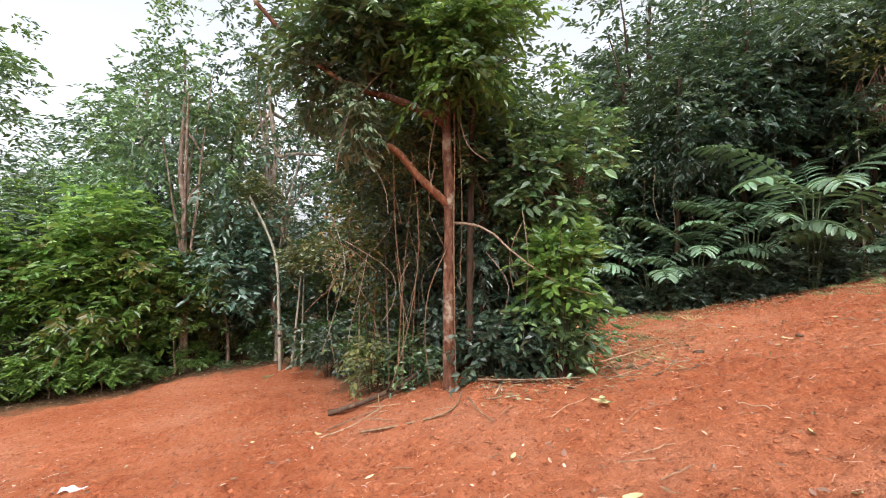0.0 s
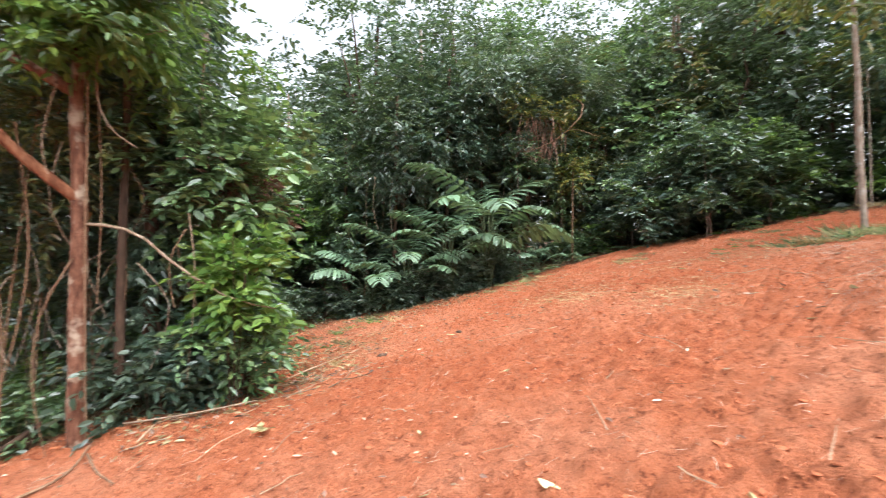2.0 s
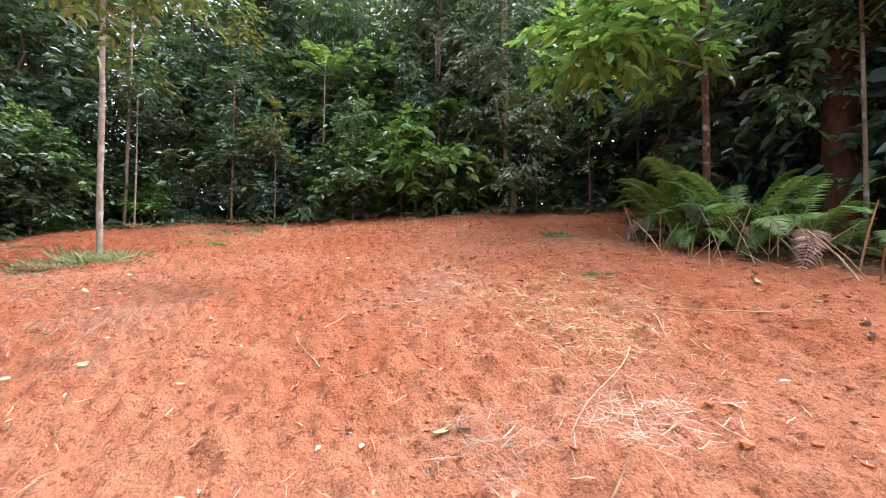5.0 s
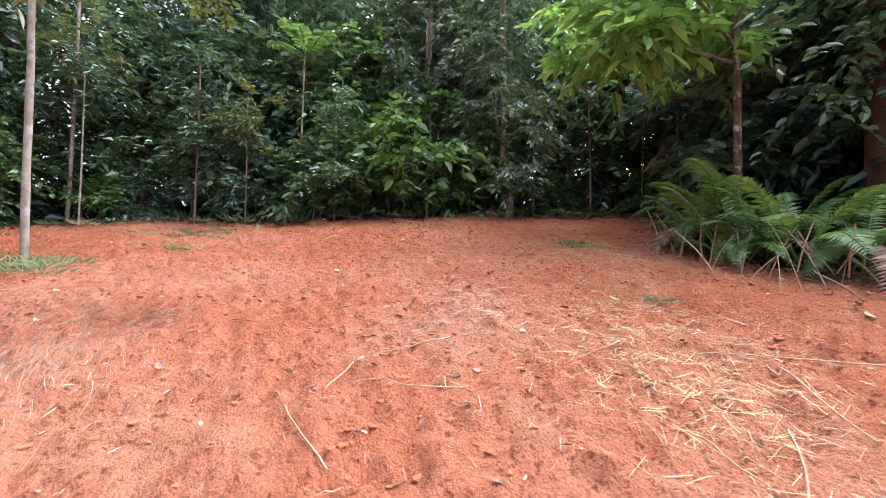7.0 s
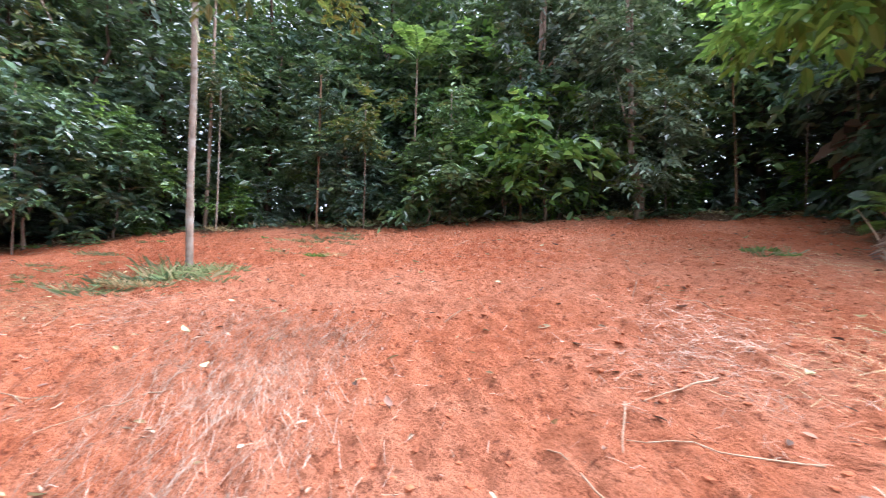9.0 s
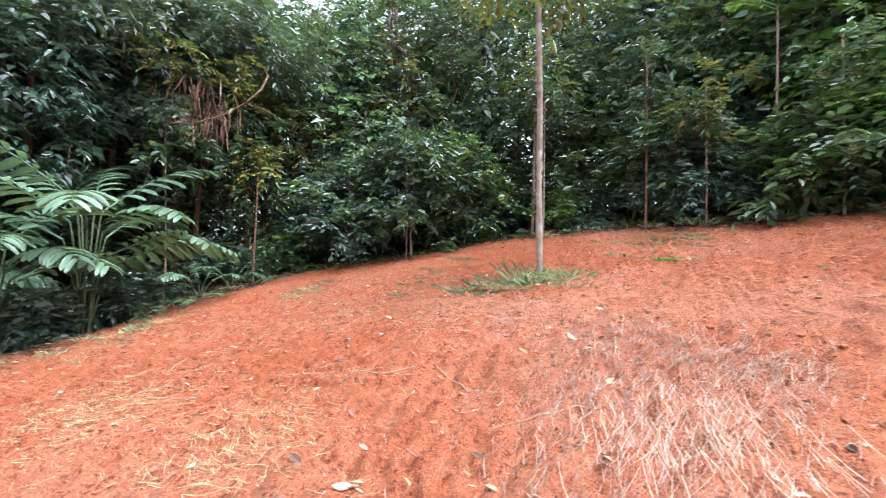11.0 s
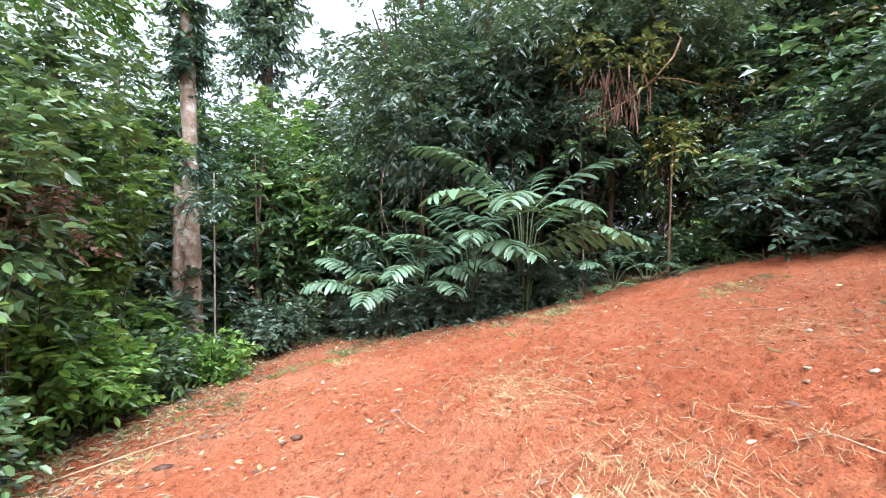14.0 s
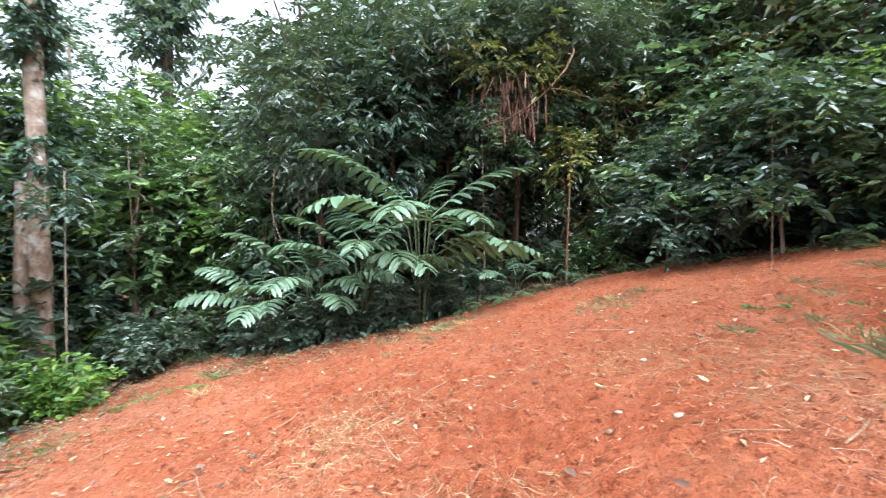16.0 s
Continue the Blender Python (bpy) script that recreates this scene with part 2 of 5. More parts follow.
def rim_distance(x, y):
    """Metres outside the clearing's rim; inside it the value is negative."""
    x, y = np.asarray(x, float), np.asarray(y, float)
    best, inside = np.full(x.shape, 1e9), np.zeros(x.shape, bool)
    for p, q in zip(RIM, np.roll(RIM, -1, 0)):
        d = q - p
        s = np.clip(((x - p[0]) * d[0] + (y - p[1]) * d[1]) / (d @ d), 0, 1)
        best = np.minimum(best, np.hypot(x - p[0] - s * d[0], y - p[1] - s * d[1]))
        cross = ((p[1] > y) != (q[1] > y)) & (x < (q[0] - p[0]) * (y - p[1]) / (q[1] - p[1] + 1e-12) + p[0])
        inside ^= cross
    return np.where(inside, -best, best)


def ground_z(x, y):
    """The hillside: an even slope, level in the hollow and on the ridge, a low mound at the lone trunk."""
    x, y = np.asarray(x, float), np.asarray(y, float)
    z = 0.1085 + 0.2003 * x - 0.1369 * y + 0.22 * np.exp(-((x - 0.2) ** 2 + (y - 6.4) ** 2) / 1.8)
    z = 0.5 * np.logaddexp(z / 0.5, -2.5 / 0.5)
    return -0.7 * np.logaddexp(-z / 0.7, -5.0 / 0.7)


def gz(x, y):
    return float(ground_z(x, y))


def mesh_from(name, verts, faces, material, smooth=False):
    """A mesh from arrays of corners and of faces with a fixed count of corners."""
    verts, faces = np.asarray(verts, np.float32).reshape(-1, 3), np.asarray(faces, np.int32)
    me = bpy.data.meshes.new(name)
    k = faces.shape[1]
    me.vertices.add(len(verts))
    me.vertices.foreach_set("co", verts.ravel())
    me.loops.add(faces.size)
    me.loops.foreach_set("vertex_index", faces.ravel())
    me.polygons.add(len(faces))
    me.polygons.foreach_set("loop_start", np.arange(0, faces.size, k, dtype=np.int32))
    me.polygons.foreach_set("loop_total", np.full(len(faces), k, np.int32))
    me.polygons.foreach_set("use_smooth", np.full(len(faces), smooth, bool))
    me.materials.append(material)
    me.update(calc_edges=True)
    return me


def part_of(name, me, parent, label=""):
    ob = new(name, me)
    ob.parent = parent
    return tagged(ob, label)


def unit(v):
    return v / np.maximum(np.linalg.norm(v, axis=-1, keepdims=True), 1e-9)


def tube(points, radii, sides=8, wobble=0.0, seed=0):
    """Corners and faces of a round tapered limb along points."""
    P, R = np.asarray(points, float), np.asarray(radii, float)
    T = unit(np.gradient(P, axis=0))
    ref = np.array([1.0, 0, 0]) if abs(T[:, 0]).mean() < 0.7 else np.array([0, 1.0, 0])
    U = unit(np.cross(T, ref))
    V = np.cross(T, U)
    a = np.linspace(0, 2 * np.pi, sides, endpoint=False)
    rng = np.random.default_rng(seed)
    W = 1 + wobble * (rng.random((len(P), sides)) - 0.5)
    ring = P[:, None] + (R[:, None] * W)[..., None] * (np.cos(a)[None, :, None] * U[:, None] + np.sin(a)[None, :, None] * V[:, None])
    n = len(P)
    i, j = np.meshgrid(np.arange(n - 1), np.arange(sides), indexing="ij")
    k = (j + 1) % sides
    f = np.stack([i * sides + j, i * sides + k, (i + 1) * sides + k, (i + 1) * sides + j], -1).reshape(-1, 4)
    return ring.reshape(-1, 3), f


def curve_points(a, b, n=8, sag=0.0, jitter=0.0, seed=0):
    rng = np.random.default_rng(seed)
    s = np.linspace(0, 1, n)[:, None]
    p = np.asarray(a, float) * (1 - s) + np.asarray(b, float) * s
    p[:, 2] -= (4 * sag * s * (1 - s))[:, 0]
    w = rng.normal(0, jitter, (n, 3)) * np.sin(np.pi * s)
    return p + w


def tube_mesh(name, points, r0, r1, material, sides=8, wobble=0.15, seed=0, flare=0.0):
    n = len(points)
    s = np.linspace(0, 1, n)
    r = r0 + (r1 - r0) * s
    r = r * (1 + flare * np.exp(-s * n / 1.2))
    v, f = tube(points, r, sides, wobble, seed)
    return mesh_from(name, v, f, material, True)


def blades(pos, way, length, width, rng, up=0.6, fold=0.3, droop=0.25, far=False):
    """Leaves, each a pointed oval folded along its rib: corners and faces."""
    n = len(pos)
    d = unit(way)
    nrm = unit(np.array([0, 0, 1.0]) * up + rng.normal(0, 1, (n, 3)) * (1 - up))
    side = unit(np.cross(d, nrm))
    nrm = np.cross(side, d)
    L, W = np.broadcast_to(length, n)[:, None], np.broadcast_to(width, n)[:, None]
    lift = nrm * W * fold * 0.5
    sag = np.array([0, 0, 1.0]) * L * droop
    low, high, tip = pos + d * L * 0.26 - sag * 0.08, pos + d * L * 0.66 - sag * 0.45, pos + d * L - sag
    v = np.stack([pos, low + side * W * 0.42 + lift, high + side * W * 0.44 + lift, tip, high - side * W * 0.44 + lift, low - side * W * 0.42 + lift], 1)
    if far:
        wide = pos + d * L * 0.46 - sag * 0.2
        v = np.stack([pos, wide + side * W * 0.5 + lift, tip, wide - side * W * 0.5 + lift], 1)
        b = np.arange(n)[:, None] * 4
        return v.reshape(-1, 3), np.concatenate([b + [[0, 1, 2]], b + [[0, 2, 3]]], 1).reshape(-1, 3)
    b = np.arange(n)[:, None] * 6
    f = np.concatenate([b + [[0, 1, 2, 3]], b + [[0, 3, 4, 5]]], 1).reshape(-1, 4)
    return v.reshape(-1, 3), f


def join(pieces):
    vs, fs, o = [], [], 0
    for v, f in pieces:
        vs.append(v)
        fs.append(np.asarray(f) + o)
        o += len(v)
    return np.concatenate(vs), np.concatenate(fs)


def sprays(centres, outs, rng, twigs=8, reach=0.45, per=9, leaf=0.12, aspect=0.42, flat=0.55, up=0.6, droop=0.25, far=False):
    """Leafy twigs round the given centres, which grow outwards: one leaf after the other on both sides of each twig."""
    C = np.repeat(centres, twigs, 0)
    O = np.repeat(outs, twigs, 0)
    n = len(C)
    d = O * 0.75 + rng.normal(0, 0.6, (n, 3))
    d[:, 2] *= flat
    d = unit(d)
    r = reach * rng.uniform(0.5, 1.25, n)
    start = C + rng.normal(0, reach * 0.33, (n, 3))
    side = unit(np.cross(d, [0, 0, 1.0]) + 1e-6)
    s = (np.arange(per) + 0.5) / per
    P = start[:, None] + d[:, None] * (r[:, None] * s)[..., None]
    P[..., 2] -= r[:, None] * 0.35 * s ** 2
    sign = np.where(np.arange(per) % 2, 1.0, -1.0)
    w = d[:, None] * (0.35 + 0.6 * s)[None, :, None] + side[:, None] * sign[None, :, None] * (1 - 0.4 * s)[None, :, None]
    w = w + rng.normal(0, 0.25, w.shape)
    m = n * per
    size = leaf * rng.uniform(0.6, 1.3, m)
    return blades(P.reshape(-1, 3), w.reshape(-1, 3), size, size * aspect * rng.uniform(0.8, 1.2, m), rng, up, 0.3, droop, far)


def crown_points(count, centre, radii, rng, low=-0.6, hollow=0.5, lumps=0.35):
    """Places over an uneven rounded crown, with the way out of it."""
    d = unit(rng.normal(0, 1, (count * 3, 3)))
    d = d[d[:, 2] > low][:count]
    ph = rng.uniform(0, 6.28, 4)
    bump = 1 + lumps * (np.sin(3 * d[:, 0] + ph[0]) * np.sin(3 * d[:, 1] + ph[1]) + 0.6 * np.sin(5 * d[:, 2] + ph[2] + 4 * d[:, 0]))
    r = rng.uniform(hollow, 1, len(d)) * bump
    return np.asarray(centre) + d * r[:, None] * np.asarray(radii), d


def column_points(count, h0, h1, radius, rng, bend=(0, 0), taper=0.5):
    """Places over a tall, shaggy column of leaves."""
    s = rng.uniform(0, 1, count)
    a = rng.uniform(0, 2 * np.pi, count)
    wave = 1 + 0.35 * np.sin(s * 9 + rng.uniform(0, 6)) * np.sin(a * 2 + s * 5)
    r = radius * (1 - taper * np.abs(2 * s - 0.9) ** 1.6) * rng.uniform(0.45, 1, count) * wave
    c = np.stack([r * np.cos(a) + bend[0] * s, r * np.sin(a) + bend[1] * s, h0 + (h1 - h0) * s], -1)
    o = np.stack([np.cos(a), np.sin(a), rng.normal(0.05, 0.25, count)], -1)
    return c, o


def plant(name, label, category, at=(0, 0), kind_group=""):
    ob = new(name)
    ob.empty_display_size = 0.2
    ob.location = (at[0], at[1], gz(*at) - 0.03)
    return tagged(ob, label, category, kind_group)

# ---- the ground ----
def ground_axis(lo, hi, core_lo, core_hi, fine, mid):
    far = np.array([2, 4.5, 8, 13, 20, 32, 55, 100, 200, 400.0])
    return np.concatenate([lo - far[::-1], np.arange(lo, core_lo, mid), np.arange(core_lo, core_hi, fine), np.arange(core_hi, hi, mid), hi + far - 2 + mid])


def relief(x, y):
    """Churned soil: wide swells, clods and the ribbed tracks of a machine."""
    soft = 0.10 * (vnoise(x * 0.45, y * 0.45, 3) - 0.5) + 0.07 * (vnoise(x * 1.3, y * 1.3, 5) - 0.5)
    lump = 0.045 * (vnoise(x * 3.4, y * 3.4, 7) - 0.5) + 0.075 * np.abs(vnoise(x * 6, y * 6, 9) - 0.5) + 0.065 * vnoise(x * 11, y * 11, 11) ** 2 + 0.022 * (vnoise(x * 19, y * 19, 12) - 0.5)
    lump = lump + 0.09 * np.clip(vnoise(x * 5.5, y * 10.5, 23) - 0.55, 0, 1) + 0.05 * np.clip(vnoise(x * 9, y * 15, 25) - 0.5, 0, 1)
    # ribs pressed by the machine's tracks, crest after crest down the slope, broken and out of step
    step = 0.32 * vnoise(x * 1.5, y * 0.6, 13) + 0.10 * vnoise(x * 4.5, y * 2.0, 14)
    wave = np.sin((y + step + 0.10 * vnoise(x * 1.6, y * 1.6, 15)) * 2 * np.pi / 0.165)
    band = np.clip(vnoise(x * 0.55, y * 0.35, 17) * 3.0 - 0.95, 0, 1)
    worn = 0.22 + 1.3 * np.exp(-((x - 7.6) ** 2 + (y - 4.3) ** 2) / 7) + 0.35 * np.exp(-((x - 4.6) ** 2 + (y - 1.4) ** 2) / 4)
    ribs = 0.036 * (0.6 + 0.4 * np.sin(x * 2 * np.pi / 0.30 + 7 * vnoise(x * 0.9, y * 1.7, 19))) * worn * (0.5 + vnoise(x * 4, y * 4, 18)) * (1 - 2 * np.abs(wave) ** 0.7 * (wave < 0)) * np.abs(wave) ** 0.5 * np.clip(band + 0.35 * (worn > 0.8), 0, 1)
    return soft + lump + ribs


def make_ground():
    xs = ground_axis(-12, 18, -2.5, 12.0, 0.045, 0.16)
    ys = ground_axis(-11, 16, -4.0, 9.0, 0.033, 0.16)
    X, Y = np.meshgrid(xs, ys, indexing="ij")
    D = rim_distance(X, Y)
    near = np.clip((30 - np.hypot(X - 3, Y - 3)) / 10, 0, 1)
    Z = ground_z(X, Y) + relief(X, Y) * near
    nx, ny = len(xs), len(ys)
    i, j = np.meshgrid(np.arange(nx - 1), np.arange(ny - 1), indexing="ij")
    f = np.stack([i * ny + j, (i + 1) * ny + j, (i + 1) * ny + j + 1, i * ny + j + 1], -1).reshape(-1, 4)
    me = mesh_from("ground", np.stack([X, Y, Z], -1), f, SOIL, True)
    wear = 0.55 * (vnoise(X * 0.8, Y * 0.8, 21) - 0.5)
    litter = np.clip((D + 1.25) / 1.9 + 1.2 * wear + 0.35 * (vnoise(X * 3.1, Y * 3.1, 27) - 0.5), 0, 1).astype(np.float32)
    at = me.attributes.new("litter", "FLOAT", "POINT")
    at.data.foreach_set("value", litter.ravel())
    return tagged(new("ground", me), "bare red laterite hillside, churned and scattered with dry straw", "ground", "", "structure")


make_ground()


def soil_z(x, y):
    return ground_z(x, y) + relief(np.asarray(x, float), np.asarray(y, float))


# ---- the forest's plants, built once each and then copied ----
def leafy(name, label, category, seed, height, radius, base, leaf, aspect, material, bark, clumps=60, twigs=8, per=9, reach=0.45, trunk=0.05,
          column=False, limbs=5, low=-0.6, hollow=0.5, flat=0.55, bend=(0, 0), droop=0.25, extra=None):
    """A shrub or tree: tapered trunk, limbs that reach into the crown, a crown of leafy twigs."""
    rng = np.random.default_rng(seed)
    ob = plant(name, label, category)
    top = height * (0.92 if column else 0.86)
    tp = curve_points((0, 0, -0.15), (bend[0], bend[1], top), 9, 0, 0.04 * height ** 0.5, seed)
    part_of("trunk", tube_mesh("trunk", tp, trunk, trunk * 0.25, bark, 8, 0.2, seed, 0.35), ob)
    if column:
        c, o = column_points(clumps, base, height, radius, rng, bend)
    else:
        mid = (base + height) / 2
        c, o = crown_points(clumps, (bend[0] * 0.8, bend[1] * 0.8, mid), (radius, radius, (height - base) / 2), rng, low, hollow)
    for k in range(limbs):
        q = c[rng.integers(len(c))]
        s = rng.uniform(0.3, 0.85)
        i = min(int(s * 8), 7)
        p = tp[i]
        lp = curve_points(p, p + (q - p) * 0.9, 6, -0.06 * height * 0.3, 0.03, seed + k)
        part_of("limb", tube_mesh("limb", lp, trunk * 0.42, trunk * 0.1, bark, 5, 0.1, seed + k), ob)
    v, f = sprays(c, o, rng, twigs, reach, per, leaf, aspect, flat, 0.6, droop, height > 6)
    part_of("crown", mesh_from("crown", v, f, material), ob)
    if extra:
        c2, o2 = c[: len(c) // 5], o[: len(c) // 5]
        v, f = sprays(c2 + o2 * reach * 0.4, o2, rng, twigs, reach, per, leaf, aspect, flat, 0.6, droop)
        tagged(part_of("young_growth", mesh_from("young_growth", v, f, extra), ob), "", "", "", "stuff")
    return ob


T = {}
T["shrub_dark"] = [leafy("shrub", "dense dark green shrub with glossy leaves", "shrub", 10 + k, 2.2, 1.05, 0.1, 0.20, 0.46, m, BARK_DARK, 32, 7, 8, 0.46, 0.03, low=-0.9)
                   for k, m in enumerate((DARK, TEAL))]
T["shrub_mid"] = [leafy("shrub", "leafy green shrub at the forest's edge", "shrub", 20 + k, 2.4, 1.1, 0.1, 0.22, 0.46, m, BARK_GREY, 26, 7, 7, 0.52, 0.03, low=-0.9, extra=x)
                  for k, (m, x) in enumerate(((MID, None), (MID, BRIGHT)))]
T["shrub_bright"] = [leafy("shrub", "bright yellow-green broad-leaved shrub", "shrub", 30, 2.3, 1.0, 0.3, 0.23, 0.46, BRIGHT, BARK_GREY, 26, 7, 7, 0.52, 0.03, low=-0.7, flat=0.35)]
T["sapling"] = [leafy("sapling_tree", "slender sapling with layered green leaves", "tree", 40 + k, 5.5, 1.5, 0.9, 0.23, 0.45, m, BARK_GREY, 52, 7, 8, 0.65, 0.05, flat=0.35, limbs=7, extra=x, bend=(0.2, -0.1))
                for k, (m, x) in enumerate(((MID, BRIGHT), (DARK, None), (TEAL, None), (BRIGHT, GOLD)))]
T["column"] = [leafy("vine_draped_tree", "tree draped from top to foot in dark vines", "tree", 50 + k, 8.5, 1.7, 0.2, 0.21, 0.48, m, BARK_DARK, 88, 7, 8, 0.6, 0.14, True, 6, bend=(0.5, 0.3), droop=0.4)
               for k, m in enumerate((DARK, TEAL, OLIVE))]
T["grey"] = [leafy("vine_draped_tree", "tree covered in silvery grey-green creeper", "tree", 60, 7.5, 1.3, 0.8, 0.19, 0.5, GREY, BARK_GREY, 90, 7, 8, 0.5, 0.1, True, 6, bend=(0.3, 0.2), droop=0.45)]
T["tree"] = [leafy("forest_tree", "tall rainforest tree with a dense green crown", "tree", 70 + k, 12.5, 3.2, 3.0, 0.26, 0.47, m, b, 66, 7, 8, 0.9, 0.2, limbs=9, low=-0.75, hollow=0.45, bend=(0.4, 0.2))
             for k, (m, b) in enumerate(((MID, BARK_GREY), (DARK, BARK_DARK), (TEAL, BARK_PALE)))]
T["giant"] = [leafy("forest_tree", "towering rainforest tree behind the forest's edge", "tree", 80 + k, 18, 4.6, 6, 0.42, 0.46, m, BARK_GREY, 84, 6, 7, 1.3, 0.3, limbs=9, low=-0.8, hollow=0.4)
              for k, m in enumerate((MID, DARK))]
T["shrub_fine"] = [leafy("shrub", "tall leafy shrub with layered broad leaves", "shrub", 95 + k, 3.4, 1.5, 0.2, 0.175, 0.5, m, BARK_GREY, 62, 8, 8, 0.5, 0.035, low=-0.9, flat=0.35, hollow=0.35, extra=x)
                   for k, (m, x) in enumerate(((TEAL, MID), (MID, BRIGHT)))]
T["thicket"] = [leafy("thicket_tree", "dark tangled understorey tree deep in the forest", "tree", 90 + k, 7.0, 2.4, 0.0, 0.27, 0.48, m, BARK_DARK, 50, 7, 7, 0.85, 0.1, True, 3, bend=(0.3, 0.2))
                for k, m in enumerate((DARK, MID))]
USED = set()


def put(kind, x, y, scale=1.0, turn=None, tall=1.0, which=None, label="", lift=0.0):
    """Sets one of the plants out on the slope; the first one out is the plant itself."""
    rng = random.Random(round(x * 971 + y * 131 + len(kind)))
    pick = which if which is not None else rng.randrange(len(T[kind]))
    src = T[kind][pick % len(T[kind])]
    a = turn if turn is not None else rng.uniform(0, 360)
    m = pose(x, y, gz(x, y) - 0.05 + lift, 0, 0, a)
    if src.name not in USED:
        USED.add(src.name)
        ob = src
        ob.matrix_basis = m
    else:
        ob = copy_thing(src, m)
    ob.scale = (scale, scale, scale * tall)
    if label:
        tagged(ob, label)
    return ob


def open_sky(x, y):
    """How high leaves may stand at a place, so that the two gaps in the canopy stay open."""
    cap = 99.0
    a, d = math.degrees(math.atan2(-x, y)), math.hypot(x, y)
    if 25 < a < 75 and y > 0:
        cap = min(cap, 1.5 + d * (0.13 if a > 36 else 0.33 + (36 - a) * 0.04))
    if -18.5 < a < -13.5 and d < 60:
        cap = min(cap, 1.5 + d * 0.50)
    b, e = math.degrees(math.atan2(-(x - 5.5), y - 1.65)), math.hypot(x - 5.5, y - 1.65)
    if -5 < b < 21 and y > 9:
        cap = min(cap, 1.5 + e * (0.40 if b < 4 else 0.46))
    return cap


def rim_walk(offset, step, start=0.0, jitter=0.3, seed=1):
    """Places along the rim, set back from it by an offset."""
    rng = np.random.default_rng(seed)
    P = np.vstack([RIM, RIM[:1]])
    seg = np.hypot(*np.diff(P, axis=0).T)
    cum = np.concatenate([[0], np.cumsum(seg)])
    out = []
    s = start
    while s < cum[-1] - 0.2:
        k = min(np.searchsorted(cum, s, "right") - 1, len(seg) - 1)
        d = (P[k + 1] - P[k]) / seg[k]
        q = P[k] + d * (s - cum[k]) + np.array([-d[1], d[0]]) * offset + rng.normal(0, jitter, 2)
        hidden = q[0] < 3.5 and q[1] < 2
        if rim_distance(*q) > offset * 0.55 and not (hidden and rng.random() < 0.85):
            out.append((float(q[0]), float(q[1])))
        s += step * rng.uniform(0.75, 1.25)
    return out


pick = random.Random(4)
HEIGHT = {"shrub_dark": 2.2, "shrub_mid": 2.4, "shrub_bright": 2.3, "sapling": 5.5, "column": 8.5, "grey": 7.5, "tree": 12.5, "giant": 18, "shrub_fine": 3.4, "thicket": 7.0}
for off, step, kinds, lo, hi, seed in ((0.55, 0.95, ("shrub_dark", "shrub_mid", "shrub_dark", "shrub_mid", "shrub_bright"), 0.35, 0.75, 1), (1.6, 1.25, ("shrub_dark", "shrub_mid", "shrub_dark", "shrub_bright", "sapling"), 0.7, 1.2, 2),
                                       (2.7, 1.5, ("sapling", "column", "sapling", "column"), 0.7, 1.1, 3), (4.6, 2.1, ("column", "tree", "column", "tree"), 0.62, 0.92, 4),
                                       (7.5, 2.9, ("tree", "tree", "column"), 0.75, 1.05, 5), (6.2, 2.0, ("thicket",), 0.75, 1.1, 8), (9.5, 2.6, ("thicket",), 0.9, 1.4, 9), (13.0, 3.2, ("thicket",), 1.1, 1.5, 10), (11.5, 4.2, ("giant", "tree"), 0.7, 0.95, 6)):
    for x, y in rim_walk(off, step, pick.uniform(0, step), 0.3 + off * 0.08, seed):
        kind = pick.choice(kinds)
        hollow_side = x < -3.5 and y > 5
        if hollow_side and kind == "shrub_dark":
            kind = "shrub_bright"
        if off < 6 and 4.5 < x < 9.8 and -9.8 < y < -5:
            continue
        if (-1.2 < x < 2.8 and 6.0 < y < 9) or (off < 4 and 5.2 < x < 13.6 and 9 < y < 14.5):
            continue
        s = pick.uniform(lo, hi)
        if kind in ("sapling",) and off < 2:
            s *= 0.6
        cap = (open_sky(x, y) - gz(x, y)) / HEIGHT[kind]
        if cap < s:
            if cap < 0.45:
                kind, cap = "sapling", (open_sky(x, y) - gz(x, y)) / 5.5
            s = min(s, max(cap, 0.3))
        put(kind, x, y, s, pick.uniform(0, 360), pick.uniform(0.9, 1.15), pick.randrange(3))

# deep shade behind the slope's upper rim, and the hollow's own trees
for x, y, s in ((15.5, -9.5, 1.2), (14.2, -11.5, 1.3), (17, -7.2, 1.3), (12.3, -12.5, 1.3), (18, -4.5, 1.3), (10.2, -13, 1.3), (16.5, -12.5, 1.6), (13.6, -10, 1.0), (11.6, -11, 1.1), (18.8, -1, 1.3), (19, 3, 1.3), (9, -11.5, 1.2),
                (13.8, 14.2, 1.0), (12.2, 15.4, 1.2), (15.6, 13.2, 1.2), (16.8, 11, 1.2), (10.3, 14.6, 1.1)):
    put("thicket", x, y, s)
for x, y, s, k in ((-9.2, 12.9, 0.95, 3), (-7.2, 14.2, 1.0, 2), (-10.8, 12.2, 0.9, 3), (-12.3, 11.4, 0.85, 3), (-8.3, 13.2, 0.7, 3), (-10.0, 13.4, 1.05, 3), (-11.6, 12.6, 1.0, 0), (-6.0, 15.0, 1.0, 2)):
    put("sapling", x, y, s, None, 1.0, k, "bushy young tree with layered bright green leaves")
for x, y, s in ((-11.2, 10.6, 0.5), (-10.3, 11.2, 0.55), (-9.4, 11.8, 0.5), (-11.9, 10.2, 0.6), (-8.6, 12.2, 0.4)):
    put("shrub_bright", x, y, s)
